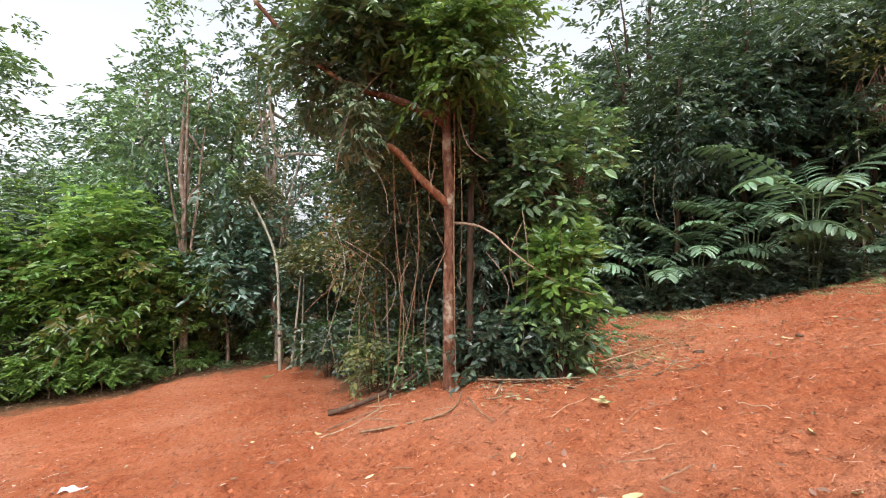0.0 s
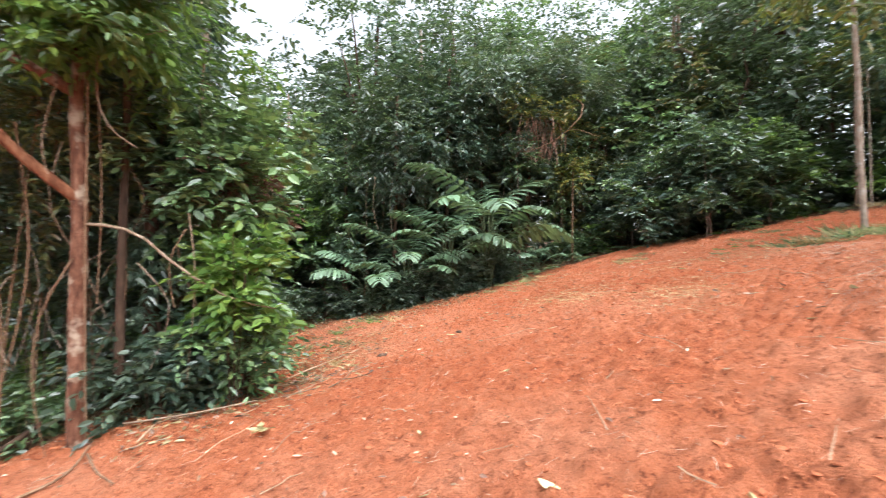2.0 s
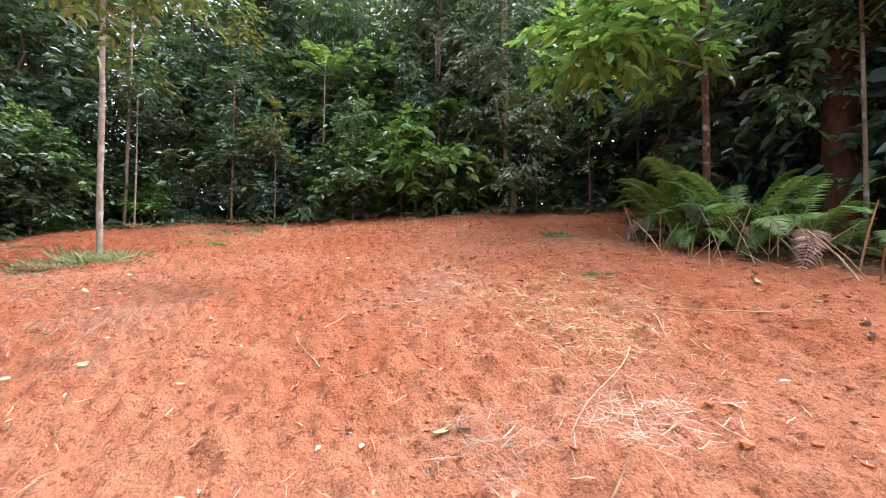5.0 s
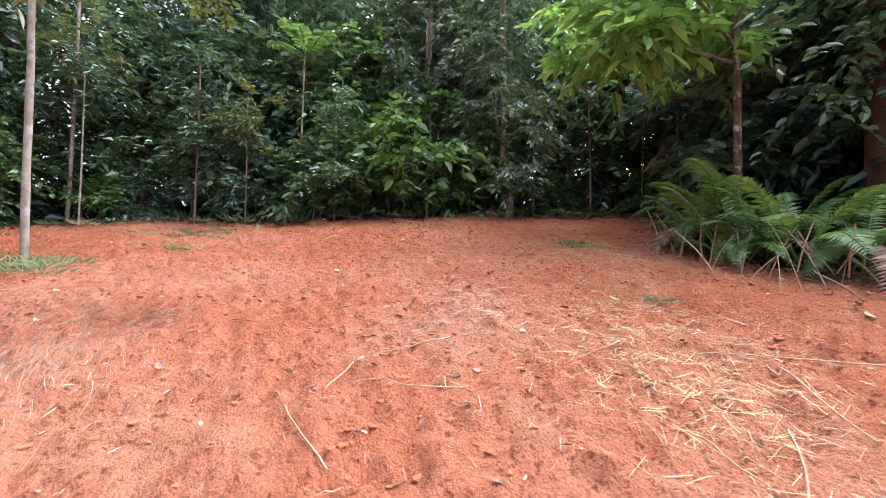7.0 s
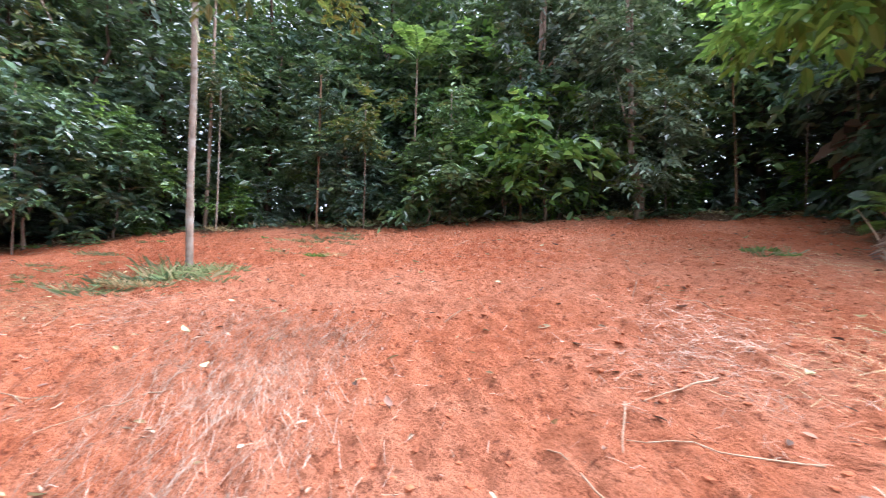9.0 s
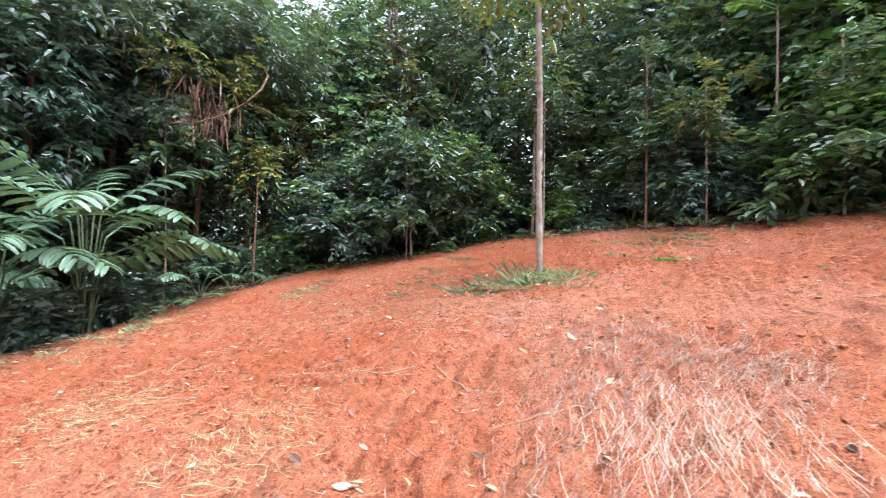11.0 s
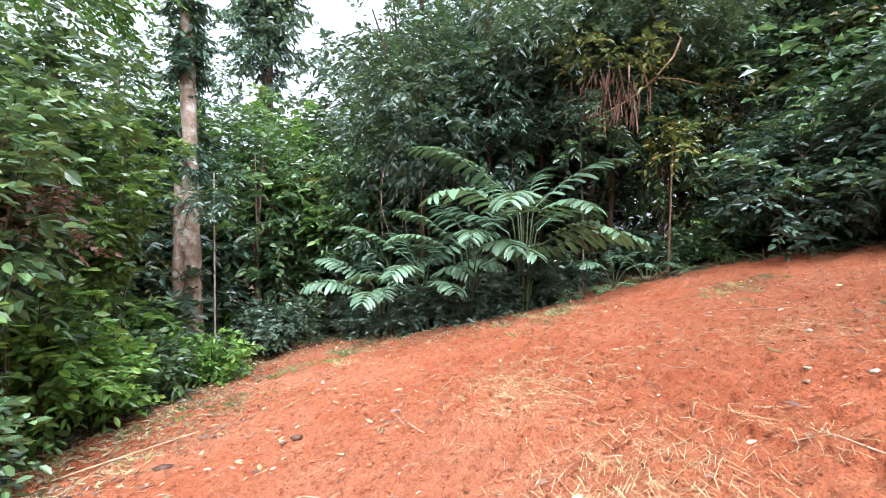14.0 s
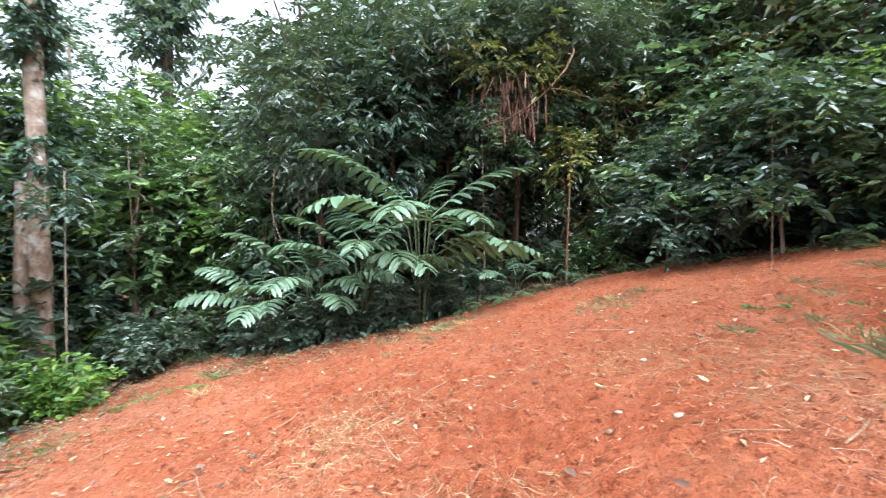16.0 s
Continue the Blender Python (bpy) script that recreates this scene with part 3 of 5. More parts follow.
for x, y, s in ((-25.5, 19.0, 0.74), (-20.8, 22.4, 0.52), (-19, 24, 0.55), (-25, 18, 0.95), (-29, 25, 1.05)):
    put("giant", x, y, s, None, 1.0, 0, "far tall tree rising over the hollow")
for x, y, s, k in ((-8.1, 13.5, 0.66, 0), (-5.6, 14.6, 0.72, 2)):
    put("tree", x, y, s, None, 1.45, k, "tall leafy tree standing over the hollow")
for x, y, s, k in ((4.6, 16.4, 0.75, 1), (3.0, 16.6, 0.7, 1), (6.4, 15.6, 0.9, 0), (2.2, 18.2, 0.85, 1), (5.4, 18.5, 0.95, 1), (8.4, 15.2, 1.1, 0), (9.8, 16.2, 1.2, 0), (11.4, 14.2, 1.0, 0), (12.6, 17.2, 1.3, 0), (14.2, 15.4, 1.2, 0), (10.6, 18.6, 1.4, 0), (7.6, 18.4, 1.2, 0), (16.8, 14.2, 1.3, 0), (15.2, 18.8, 1.4, 0)):
    put("thicket", x, y, s, None, 1.0, k)
for x, y, s, k in ((7.6, 16.6, 1.1, 1), (9.3, 15.0, 1.0, 2), (11.0, 14.4, 0.95, 1), (6.9, 19.5, 1.0, 1), (2.6, 15.2, 0.6, 0), (13.6, 14.2, 0.95, 0), (16.2, 12.6, 0.9, 2), (11.8, 16.2, 1.0, 1), (18.4, 10.2, 0.95, 0), (15.2, 16.8, 1.1, 0), (9.6, 15.6, 0.8, 1), (19.5, 7, 1.0, 1)):
    put("tree", x, y, s, None, 1.0, k)
for x, y, s in ((19, 6, 1.1), (20.5, 4.6, 1.2), (21, 2, 1.2), (18.4, 7.6, 1.1), (18.6, 4.9, 0.8), (17.8, 2.8, 0.8)):
    put("thicket", x, y, s)

# ---- things that stand out along the rim ----
def limb_part(ob, name, pts, r0, r1, material, sides=8, seed=0, label="", smooth_n=10):
    """A limb, vine or stem through a few places, given in the world."""
    P = np.asarray(pts, float)
    s = np.linspace(0, len(P) - 1, smooth_n)
    k = np.clip(s.astype(int), 0, len(P) - 2)
    f = (s - k)[:, None]
    p0, p1, p2, p3 = P[np.maximum(k - 1, 0)], P[k], P[k + 1], P[np.minimum(k + 2, len(P) - 1)]
    q = 0.5 * (2 * p1 + (p2 - p0) * f + (2 * p0 - 5 * p1 + 4 * p2 - p3) * f ** 2 + (3 * p1 - p0 - 3 * p2 + p3) * f ** 3)
    q = q - np.array(ob.location)
    return part_of(name, tube_mesh(name, q, r0, r1, material, sides, 0.2, seed), ob, label)


def crown_part(ob, name, centre, radii, count, material, seed, leaf=0.13, aspect=0.45, reach=0.4, twigs=8, per=8, low=-1.0, hollow=0.2, flat=0.5, droop=0.3, label="", up=0.6):
    rng = np.random.default_rng(seed)
    c, o = crown_points(count, np.asarray(centre, float) - np.array(ob.location), radii, rng, low, hollow, 0.3)
    v, f = sprays(c, o, rng, twigs, reach, per, leaf, aspect, flat, up, droop)
    return part_of(name, mesh_from(name, v, f, material), ob, label)


def lone_tree():
    ob = plant("red_barked_tree", "red-brown barked tree with a broken limb and hanging vines", "tree", (0.09, 6.12))
    limb_part(ob, "trunk", [(0.09, 6.12, -0.65), (0.08, 6.1, 0.5), (0.09, 6.08, 2.1), (0.05, 6.1, 3.3), (0.1, 6.15, 5.2), (0.0, 6.2, 7.4)], 0.09, 0.045, BARK_RED, 14, 3, "", 26)
    limb_part(ob, "broken_limb", [(0.09, 6.08, 2.12), (-0.15, 6.04, 2.33), (-0.40, 6.0, 2.58), (-0.62, 5.95, 2.84), (-0.78, 5.92, 2.93)], 0.058, 0.045, BARK_RAW, 10, 4, "thick broken limb with raw orange bark")
    limb_part(ob, "limb", [(0.06, 6.1, 3.26), (-0.3, 6.05, 3.45), (-0.67, 6.0, 3.60), (-1.16, 5.95, 3.72), (-1.85, 5.8, 4.1), (-2.5, 5.7, 4.8)], 0.065, 0.025, BARK_RED, 9, 5)
    limb_part(ob, "limb", [(0.08, 6.15, 4.0), (0.5, 6.0, 4.6), (1.2, 5.8, 5.2)], 0.06, 0.02, BARK_RED, 8, 6)
    limb_part(ob, "limb", [(0.1, 6.1, 1.85), (0.28, 6.0, 1.86), (0.62, 5.9, 1.76), (0.98, 5.75, 1.42), (1.5, 5.6, 1.05), (2.0, 5.6, 0.9)], 0.022, 0.008, VINE, 7, 7)
    for k, (pts, r) in enumerate((([(0.30, 5.95, 3.95), (0.23, 5.9, 3.37), (0.34, 5.88, 2.92), (0.60, 5.85, 2.70)], 0.017),
                                  ([(-0.62, 6.0, 4.1), (-0.95, 5.75, 3.75), (-1.25, 5.6, 3.2), (-1.4, 5.6, 2.5)], 0.014),
                                  ([(-0.1, 6.0, 3.3), (-0.2, 5.98, 2.7), (-0.14, 6.0, 2.3)], 0.012),
                                  ([(0.13, 5.98, 4.5), (0.16, 5.98, 3.0), (0.15, 5.99, 1.6), (0.18, 6.0, -0.5)], 0.016),
                                  ([(-0.45, 6.2, 2.9), (-0.35, 6.3, 1.6), (-0.5, 6.3, 0.4), (-0.75, 6.2, -0.5)], 0.014),
                                  ([(-0.75, 6.5, 3.2), (-0.72, 6.5, 1.8), (-0.6, 6.5, 0.6), (-0.62, 6.5, -0.6)], 0.016),
                                  ([(0.05, 5.99, 1.5), (-0.2, 6.0, 0.9), (-0.25, 6.0, 0.2), (-0.15, 6.05, -0.55)], 0.012),
                                  ([(0.2, 6.2, 3.6), (0.27, 6.1, 2.2), (0.24, 6.1, 1.0)], 0.013))):
        limb_part(ob, "vine", pts, r * 0.75, r * 0.45, VINE if k < 3 else TWIG, 6, 30 + k)
    crown_part(ob, "crown", (-0.7, 6.5, 5.0), (2.1, 1.7, 1.7), 90, MID, 101, 0.13, 0.45, 0.42)
    crown_part(ob, "crown", (0.3, 6.0, 4.1), (1.2, 0.9, 0.9), 40, BRIGHT, 102, 0.12, 0.45, 0.35)
    crown_part(ob, "crown", (-1.5, 6.2, 4.2), (1.0, 0.8, 0.9), 34, DARK, 103, 0.12, 0.45, 0.35)
    crown_part(ob, "crown", (0.3, 5.7, 4.5), (1.1, 0.6, 0.8), 34, BRIGHT, 105, 0.13, 0.5, 0.32)
    crown_part(ob, "crown", (-1.1, 5.6, 4.6), (0.9, 0.6, 0.6), 24, MID, 106, 0.13, 0.5, 0.32)
    vr = np.random.default_rng(77)
    for k in range(34):
        x, y, z = vr.uniform(-1.7, 1.7), vr.uniform(5.75, 7.2), vr.uniform(0.9, 4.4)
        drop, dx = vr.uniform(0.6, 2.2), vr.normal(0, 0.45)
        bow = vr.normal(0, 0.2)
        low = max(z - drop, gz(x, y) - 0.05)
        limb_part(ob, "vine", [(x, y, z), (x + dx * 0.3 + bow, y - 0.05, z * 0.65 + low * 0.35), (x + dx * 0.8 + bow * 0.6, y + 0.05, z * 0.3 + low * 0.7), (x + dx, y, low)], vr.uniform(0.005, 0.010), 0.004, (VINE, TWIG, BARK_GREY)[k % 3], 5, k, "", 9)
    crown_part(ob, "hanging_leaves", (-1.2, 5.7, 3.1), (0.28, 0.25, 0.75), 12, GREY, 104, 0.10, 0.5, 0.18, 6, 7, droop=0.7)
    return ob


LONE = lone_tree()


def thin_trunk(x, y, r, top, material, bark_label, lean=(0, 0), dx=0.0):
    ob = plant("slender_tree", bark_label, "tree", (x, y))
    z = gz(x, y)
    limb_part(ob, "trunk", [(x, y, z - 0.2), (x + lean[0] * 0.3, y + lean[1] * 0.3, z + (top - z) * 0.4), (x + lean[0], y + lean[1], top)], r, r * 0.6, material, 10, int(abs(x * 10 + y)), "", 14)
    return ob


ob = thin_trunk(0.40, 6.55, 0.06, 5.5, BARK_DARK, "dark red-brown trunk behind the lone tree", (0.08, 0.1))
crown_part(ob, "crown", (0.3, 7.2, 4.4), (1.2, 1.2, 1.5), 60, DARK, 111, 0.13)
ob = thin_trunk(0.72, 7.1, 0.12, 5.2, BARK_DARK, "thick dark trunk wrapped in creepers", (-0.1, 0.1))
crown_part(ob, "creeper", (0.75, 7.0, 1.8), (0.4, 0.35, 2.3), 50, DARK, 112, 0.11, 0.5, 0.22, 6, 7, droop=0.6)
for k, (x, y, top, lx) in enumerate(((-0.55, 7.4, 4.5, 0.3), (-1.0, 8.0, 4.2, -0.2), (-1.4, 8.6, 4.4, 0.2), (-0.75, 6.9, 3.6, 0.35), (-1.75, 8.9, 4.5, 0.1), (1.0, 7.4, 4.4, 0.3), (0.1, 7.3, 4.2, -0.3))):
    ob = thin_trunk(x, y, 0.012 + 0.008 * (k % 3), top, (TWIG, BARK_GREY, TWIG)[k % 3], "thin bare understorey stem among creepers", (lx, 0.1))
    crown_part(ob, "crown", (x + lx, y, top - 0.9), (0.9, 0.8, 1.3), 18, (OLIVE, DARK, MID)[k % 3], 120 + k, 0.11, 0.42, 0.4, 7, 7)


def brush(x, y, z0, z1, radius, count, material, seed, label, leaf=0.11, reach=0.35, name="shrub", droop=0.3):
    ob = plant(name, label, "shrub", (x, y))
    g = gz(x, y)
    rng = np.random.default_rng(seed)
    for k in range(5):
        a = rng.uniform(0, 6.28)
        tip = np.array([x + radius * 0.7 * math.cos(a), y + radius * 0.7 * math.sin(a), z0 + (z1 - z0) * rng.uniform(0.6, 0.95)])
        limb_part(ob, "stem", [(x + 0.08 * math.cos(a), y + 0.08 * math.sin(a), g - 0.1), (x + 0.3 * radius * math.cos(a), y + 0.3 * radius * math.sin(a), (g + tip[2]) / 2 + 0.1), tip], 0.009, 0.004, BARK_DARK, 5, k, "", 8)
    crown_part(ob, "crown", (x, y, (z0 + z1) / 2), (radius, radius, (z1 - z0) / 2), count, material, seed, leaf * 1.12, 0.52, reach, 8, 7, droop=droop * 0.7)
    return ob


# thicket round and behind the lone tree
brush(0.75, 6.35, -0.6, 0.7, 0.6, 34, DARK, 201, "low dark green bush at the foot of the trunk")
brush(1.15, 6.5, -0.5, 0.9, 0.6, 32, TEAL, 202, "low blue-green bush by the trunk")
brush(1.6, 5.9, 0.6, 1.9, 0.55, 18, BRIGHT, 203, "bright green leafy branches leaning over the slope", 0.14)
brush(1.7, 6.5, 1.4, 3.7, 0.75, 34, MID, 204, "green bush beside the lone tree", 0.14)
brush(1.2, 6.9, 1.8, 3.8, 0.9, 50, MID, 205, "green bush beside the lone tree", 0.12)
brush(1.7, 6.2, -0.1, 1.0, 0.5, 20, MID, 206, "bright bush leaning out beside the lone tree", 0.11)
brush(1.75, 6.9, 2.0, 2.9, 0.6, 20, RUST, 207, "dry brown withered twigs in the bush", 0.08)
brush(-0.55, 7.2, -0.7, 0.2, 0.6, 10, MID, 208, "sparse green undergrowth behind the log", 0.10)
brush(-1.3, 7.9, -0.9, 0.2, 0.7, 10, OLIVE, 209, "sparse olive undergrowth behind the log", 0.10)
brush(-0.5, 7.6, 0.8, 3.0, 0.9, 34, DARK, 210, "tangled dark creepers behind the trunk", 0.10, 0.45)
brush(-1.3, 8.4, 0.4, 3.2, 1.0, 46, OLIVE, 211, "tangled olive creepers behind the trunk", 0.10, 0.45)
brush(0.2, 8.2, -0.4, 3.6, 1.1, 60, DARK, 212, "dark thicket behind the lone tree", 0.13, 0.45)
brush(0.9, 8.2, -0.3, 4.2, 0.9, 50, MID, 213, "dark thicket behind the lone tree", 0.13, 0.45)
brush(1.75, 8.6, -0.5, 0.9, 0.6, 28, BRIGHT, 214, "leafy green bush at the clearing's edge", 0.12)
brush(1.5, 7.75, -0.4, 2.2, 0.6, 34, BRIGHT, 215, "leafy green bush at the clearing's edge", 0.13)
brush(1.6, 9.2, 1.0, 4.8, 0.9, 46, BRIGHT, 216, "tall green bush at the clearing's edge", 0.13)
brush(2.0, 10.1, -0.7, 0.5, 0.8, 32, MID, 217, "low green bush at the clearing's edge", 0.12)
brush(2.5, 11.3, -0.9, 0.3, 0.8, 32, BRIGHT, 218, "low bright bush at the clearing's edge", 0.12)
brush(3.4, 13.2, -0.7, 0.4, 0.9, 34, DARK, 219, "low dark bush at the clearing's edge", 0.12)
brush(-1.6, 9.4, -1.2, -0.3, 0.8, 16, MID, 220, "sparse green undergrowth behind the log", 0.11)
brush(-3.0, 11.2, -1.6, -0.4, 0.9, 30, DARK, 221, "low green undergrowth in the hollow", 0.12)
brush(0.2, 9.6, 2.5, 6.5, 1.6, 90, MID, 222, "leafy branches behind the lone tree", 0.15, 0.55)
brush(-1.6, 9.8, 2.0, 6.0, 1.6, 90, MID, 223, "leafy branches behind the lone tree", 0.14, 0.55)

# pale stems in the hollow
for pts, r in (([(-4.9, 12.9, -2.3), (-4.95, 12.95, -0.6), (-5.1, 13.0, 1.4), (-5.9, 13.1, 3.1)], 0.075), ([(-4.65, 13.1, -2.3), (-4.45, 13.1, -0.5), (-4.3, 13.1, 1.0)], 0.06), ([(-4.4, 13.3, -2.3), (-4.3, 13.3, 0.9)], 0.045)):
    ob = plant("pale_stem_tree", "thin leaning tree with a smooth pale stem", "tree", (pts[0][0], pts[0][1]))
    limb_part(ob, "trunk", pts, r * 0.7, r * 0.45, BARK_STEM, 9, 2, "", 14)
    crown_part(ob, "crown", np.array(pts[-1]) + (0, 0, 0.3), (0.7, 0.7, 0.6), 12, OLIVE, 300 + int(r * 1000), 0.14)


# ---- big-leaved plants ----
def leaflet_mesh():
    """One broad leaflet of a metre along +x, folded along its rib and drooping."""
    st = ((0.0, 0.10), (0.10, 0.55), (0.30, 0.92), (0.60, 1.0), (0.82, 0.88), (0.95, 0.5), (1.0, 0.04))
    V = [(a, s * b * 0.5, 0.12 * abs(s) * b * 0.5 - 0.42 * a ** 2) for a, b in st for s in (-1, 0, 1)]
    F = [(r * 3 + c, (r + 1) * 3 + c, (r + 1) * 3 + c + 1, r * 3 + c + 1) for r in range(len(st) - 1) for c in (0, 1)]
    return mesh_from("leaflet", V, F, FROND, True)


LEAFLET = leaflet_mesh()


def big_frond(parent, where, length, pairs, leaflet, width, rise, fall, seed):
    """A frond with a bowed stalk, and its broad leaflets one by one."""
    rng = np.random.default_rng(seed)
    s = np.linspace(0, 1, 12)
    path = np.stack([length * s * (1 - 0.12 * s), 0.05 * np.sin(3 * s), rise * s - fall * s ** 2.2], -1)
    v, f = tube(path, 0.018 * (1 - 0.7 * s), 5)
    fr = part_of("frond", mesh_from("frond", v, f, FROND, True), parent)
    fr.matrix_basis = where
    for t in np.linspace(0.16, 1.0, pairs):
        at = Vector([float(np.interp(t, s, path[:, k])) for k in range(3)])
        d = Vector([float(np.interp(t, s, np.gradient(path[:, k]))) for k in range(3)]).normalized()
        size = leaflet * math.sin(math.pi * (0.2 + 0.66 * (t - 0.16) / 0.84)) ** 0.6 * rng.uniform(0.85, 1.1)
        for sgn in (1, -1):
            side = d.cross(Vector((0, 0, 1))).normalized() * sgn
            w = (side * 1.0 + d * (0.25 + 0.7 * t ** 2) + Vector((0, 0, 0.10)) + Vector(rng.normal(0, 0.07, 3))).normalized()
            up = (side.cross(d) * sgn + Vector((0, 0, 0.3))).normalized()
            y = up.cross(w).normalized()
            m = Matrix((w, y, w.cross(y))).transposed().to_4x4()
            lf = part_of("leaflet", LEAFLET, fr)
            lf.matrix_basis = Matrix.Translation(at) @ m @ Matrix.Diagonal((size, width * size / leaflet, size, 1))
    return fr


def frond_mesh(name, length, pairs, leaflet, width, rise, fall, material, seed, blunt=True):
    """A pinnate frond along +x from the origin: a bowed stalk with leaflets on both sides."""
    rng = np.random.default_rng(seed)
    s = np.linspace(0, 1, 14)
    path = np.stack([length * s * (1 - 0.12 * s), 0.05 * np.sin(3 * s), rise * s - fall * s ** 2.2], -1)
    v, f = tube(path, 0.016 * (1 - 0.75 * s) * length ** 0.5, 5)
    pieces = [(v, np.concatenate([f[:, [0, 1, 2]], f[:, [0, 2, 3]]]))]
    t = np.linspace(0.22, 0.99, pairs)
    P = np.stack([np.interp(t, s, path[:, k]) for k in range(3)], -1)
    D = unit(np.stack([np.interp(t, s, np.gradient(path[:, k])) for k in range(3)], -1))
    size = leaflet * np.sin(np.pi * (0.18 + 0.74 * (t - 0.22) / 0.77)) ** 0.7
    for sgn in (1, -1):
        side = unit(np.cross(D, [0, 0, 1.0])) * sgn
        w = unit(side * 0.95 + D * 0.5 + np.array([0, 0, 0.15]) + rng.normal(0, 0.06, D.shape))
        nrm = unit(np.cross(w, D) * -sgn + 1e-6)
        q = unit(np.cross(nrm, w))
        L, W = size[:, None], (width * size / leaflet)[:, None]
        sag = np.array([0, 0, 1.0])
        stn = ((0.0, 0.12), (0.3, 0.9), (0.65, 1.0), (0.88, 0.62), (1.0, 0.02)) if blunt else ((0.0, 0.5), (0.4, 1.0), (1.0, 0.03))
        rows = []
        for a, b in stn:
            m = P + w * L * a - sag * L * 0.32 * a ** 2
            rows += [m + q * W * b * 0.5 + nrm * W * 0.10, m, m - q * W * b * 0.5 + nrm * W * 0.10]
        V = np.stack(rows, 1)
        n = len(P)
        o = np.arange(n)[:, None] * 3 * len(stn)
        F = []
        for r in range(len(stn) - 1):
            for c in range(2):
                i0 = r * 3 + c
                F += [o + [[i0, i0 + 1, i0 + 4]], o + [[i0, i0 + 4, i0 + 3]]]
        pieces.append((V.reshape(-1, 3), np.concatenate(F, 0)))
    v, f = join(pieces)
    return mesh_from(name, v, f, material, True)


FERN_FRONDS = [frond_mesh("frond", 1.05, 30, 0.19, 0.034, r, fl, m, 410 + k, False) for k, (r, fl, m) in enumerate(((1.35, 0.95, FERN), (1.7, 0.8, FERN), (1.0, 1.0, FERN), (0.9, 1.3, RUST)))]
DARK_FERN_FRONDS = [frond_mesh("frond", 0.9, 18, 0.15, 0.04, r, fl, MID, 420 + k, False) for k, (r, fl) in enumerate(((0.6, 0.6), (0.8, 0.6), (0.4, 0.6)))]


def rosette(name, label, category, x, y, meshes, turns, scale, lift=0.0, stems=0.0, seed=1):
    ob = plant(name, label, category, (x, y))
    rng = random.Random(seed)
    for k, a in enumerate(turns):
        fr = new("frond", meshes[rng.randrange(len(meshes))])
        fr.parent = ob
        s = scale * rng.uniform(0.8, 1.12)
        fr.matrix_basis = pose(rng.uniform(-0.12, 0.12) * scale, rng.uniform(-0.12, 0.12) * scale, lift * rng.uniform(0.7, 1.1), rng.uniform(-12, 12), rng.uniform(-10, 8), a) @ Matrix.Diagonal((s, s, s, 1))
        if stems:
            limb_part(ob, "leaf_stalk", [(x, y, gz(x, y) - 0.05), np.array(ob.location) + np.array(fr.matrix_basis.translation)], 0.022, 0.014, FROND, 6, k, "", 4)
    return ob


BIGLABEL = "big plant with arching fronds of broad glossy leaflets"


def big_plant(x, y, n, tall, scale, seed):
    """A sheaf of canes; each bows outwards near its head and bears one long frond."""
    ob = plant("broadleaf_plant", BIGLABEL, "plant", (x, y))
    rng = random.Random(seed)
    base = np.array(ob.location)
    for k in range(n):
        a = k * 137.5 + rng.uniform(-12, 12)
        inner = k % 3 == 0
        h = tall * (rng.uniform(0.78, 0.92) if inner else rng.uniform(0.48, 0.78))
        c, d = math.cos(radians(a)), math.sin(radians(a))
        out = 0.2 if inner else 0.38
        s = scale * rng.uniform(0.85, 1.1)
        rise, fall = (1.7, 0.8) if inner else (1.25, 0.95)
        big_frond(ob, pose(c * out, d * out, h, rng.uniform(-22, 22), 0, a), 1.9 * s, 12, 0.46 * s, 0.130 * s, rise * s, fall * s, seed * 50 + k)
        limb_part(ob, "leaf_stalk", [base + (c * 0.1, d * 0.1, -0.05), base + (c * out * 0.5, d * out * 0.5, h * 0.55), base + (c * out, d * out, h)], 0.022, 0.014, CANE, 6, k, "", 6)
    return ob


big_plant(9.2, 10.7, 11, 2.75, 1.25, 11)
big_plant(8.0, 11.1, 12, 2.3, 1.0, 12)
big_plant(7.0, 11.8, 11, 1.85, 0.9, 13)
big_plant(6.1, 12.6, 10, 1.55, 0.85, 14)
big_plant(11.9, 11.3, 5, 0.6, 0.5, 15)
big_plant(12.8, 11.2, 5, 0.55, 0.45, 16)
for k, (x, y, r, m) in enumerate(((8.6, 10.9, 0.6, DARK), (7.6, 11.4, 0.6, DARK), (6.7, 12.0, 0.6, DARK), (5.7, 12.9, 0.7, DARK), (9.7, 10.8, 0.6, DARK))):
    brush(x, y, gz(x, y), gz(x, y) + 1.05, r, 30, m, 240 + k, "low dark undergrowth below the big fronds", 0.13, 0.3)
for k, (x, y, s) in enumerate(((7.3, -5.75, 0.85), (7.85, -6.1, 0.95), (6.75, -6.1, 1.0), (7.4, -6.3, 1.15), (6.35, -6.6, 1.0), (8.1, -6.5, 1.1), (6.9, -6.9, 1.1), (5.9, -7.2, 1.0), (7.6, -7.1, 1.1))):
    rosette("fern", "green fern with arching fronds under the slender tree", "fern", x, y, FERN_FRONDS, [k * 23 + j * 360 / 11 for j in range(13)], s * 0.95, 0.12, 0, 30 + k)
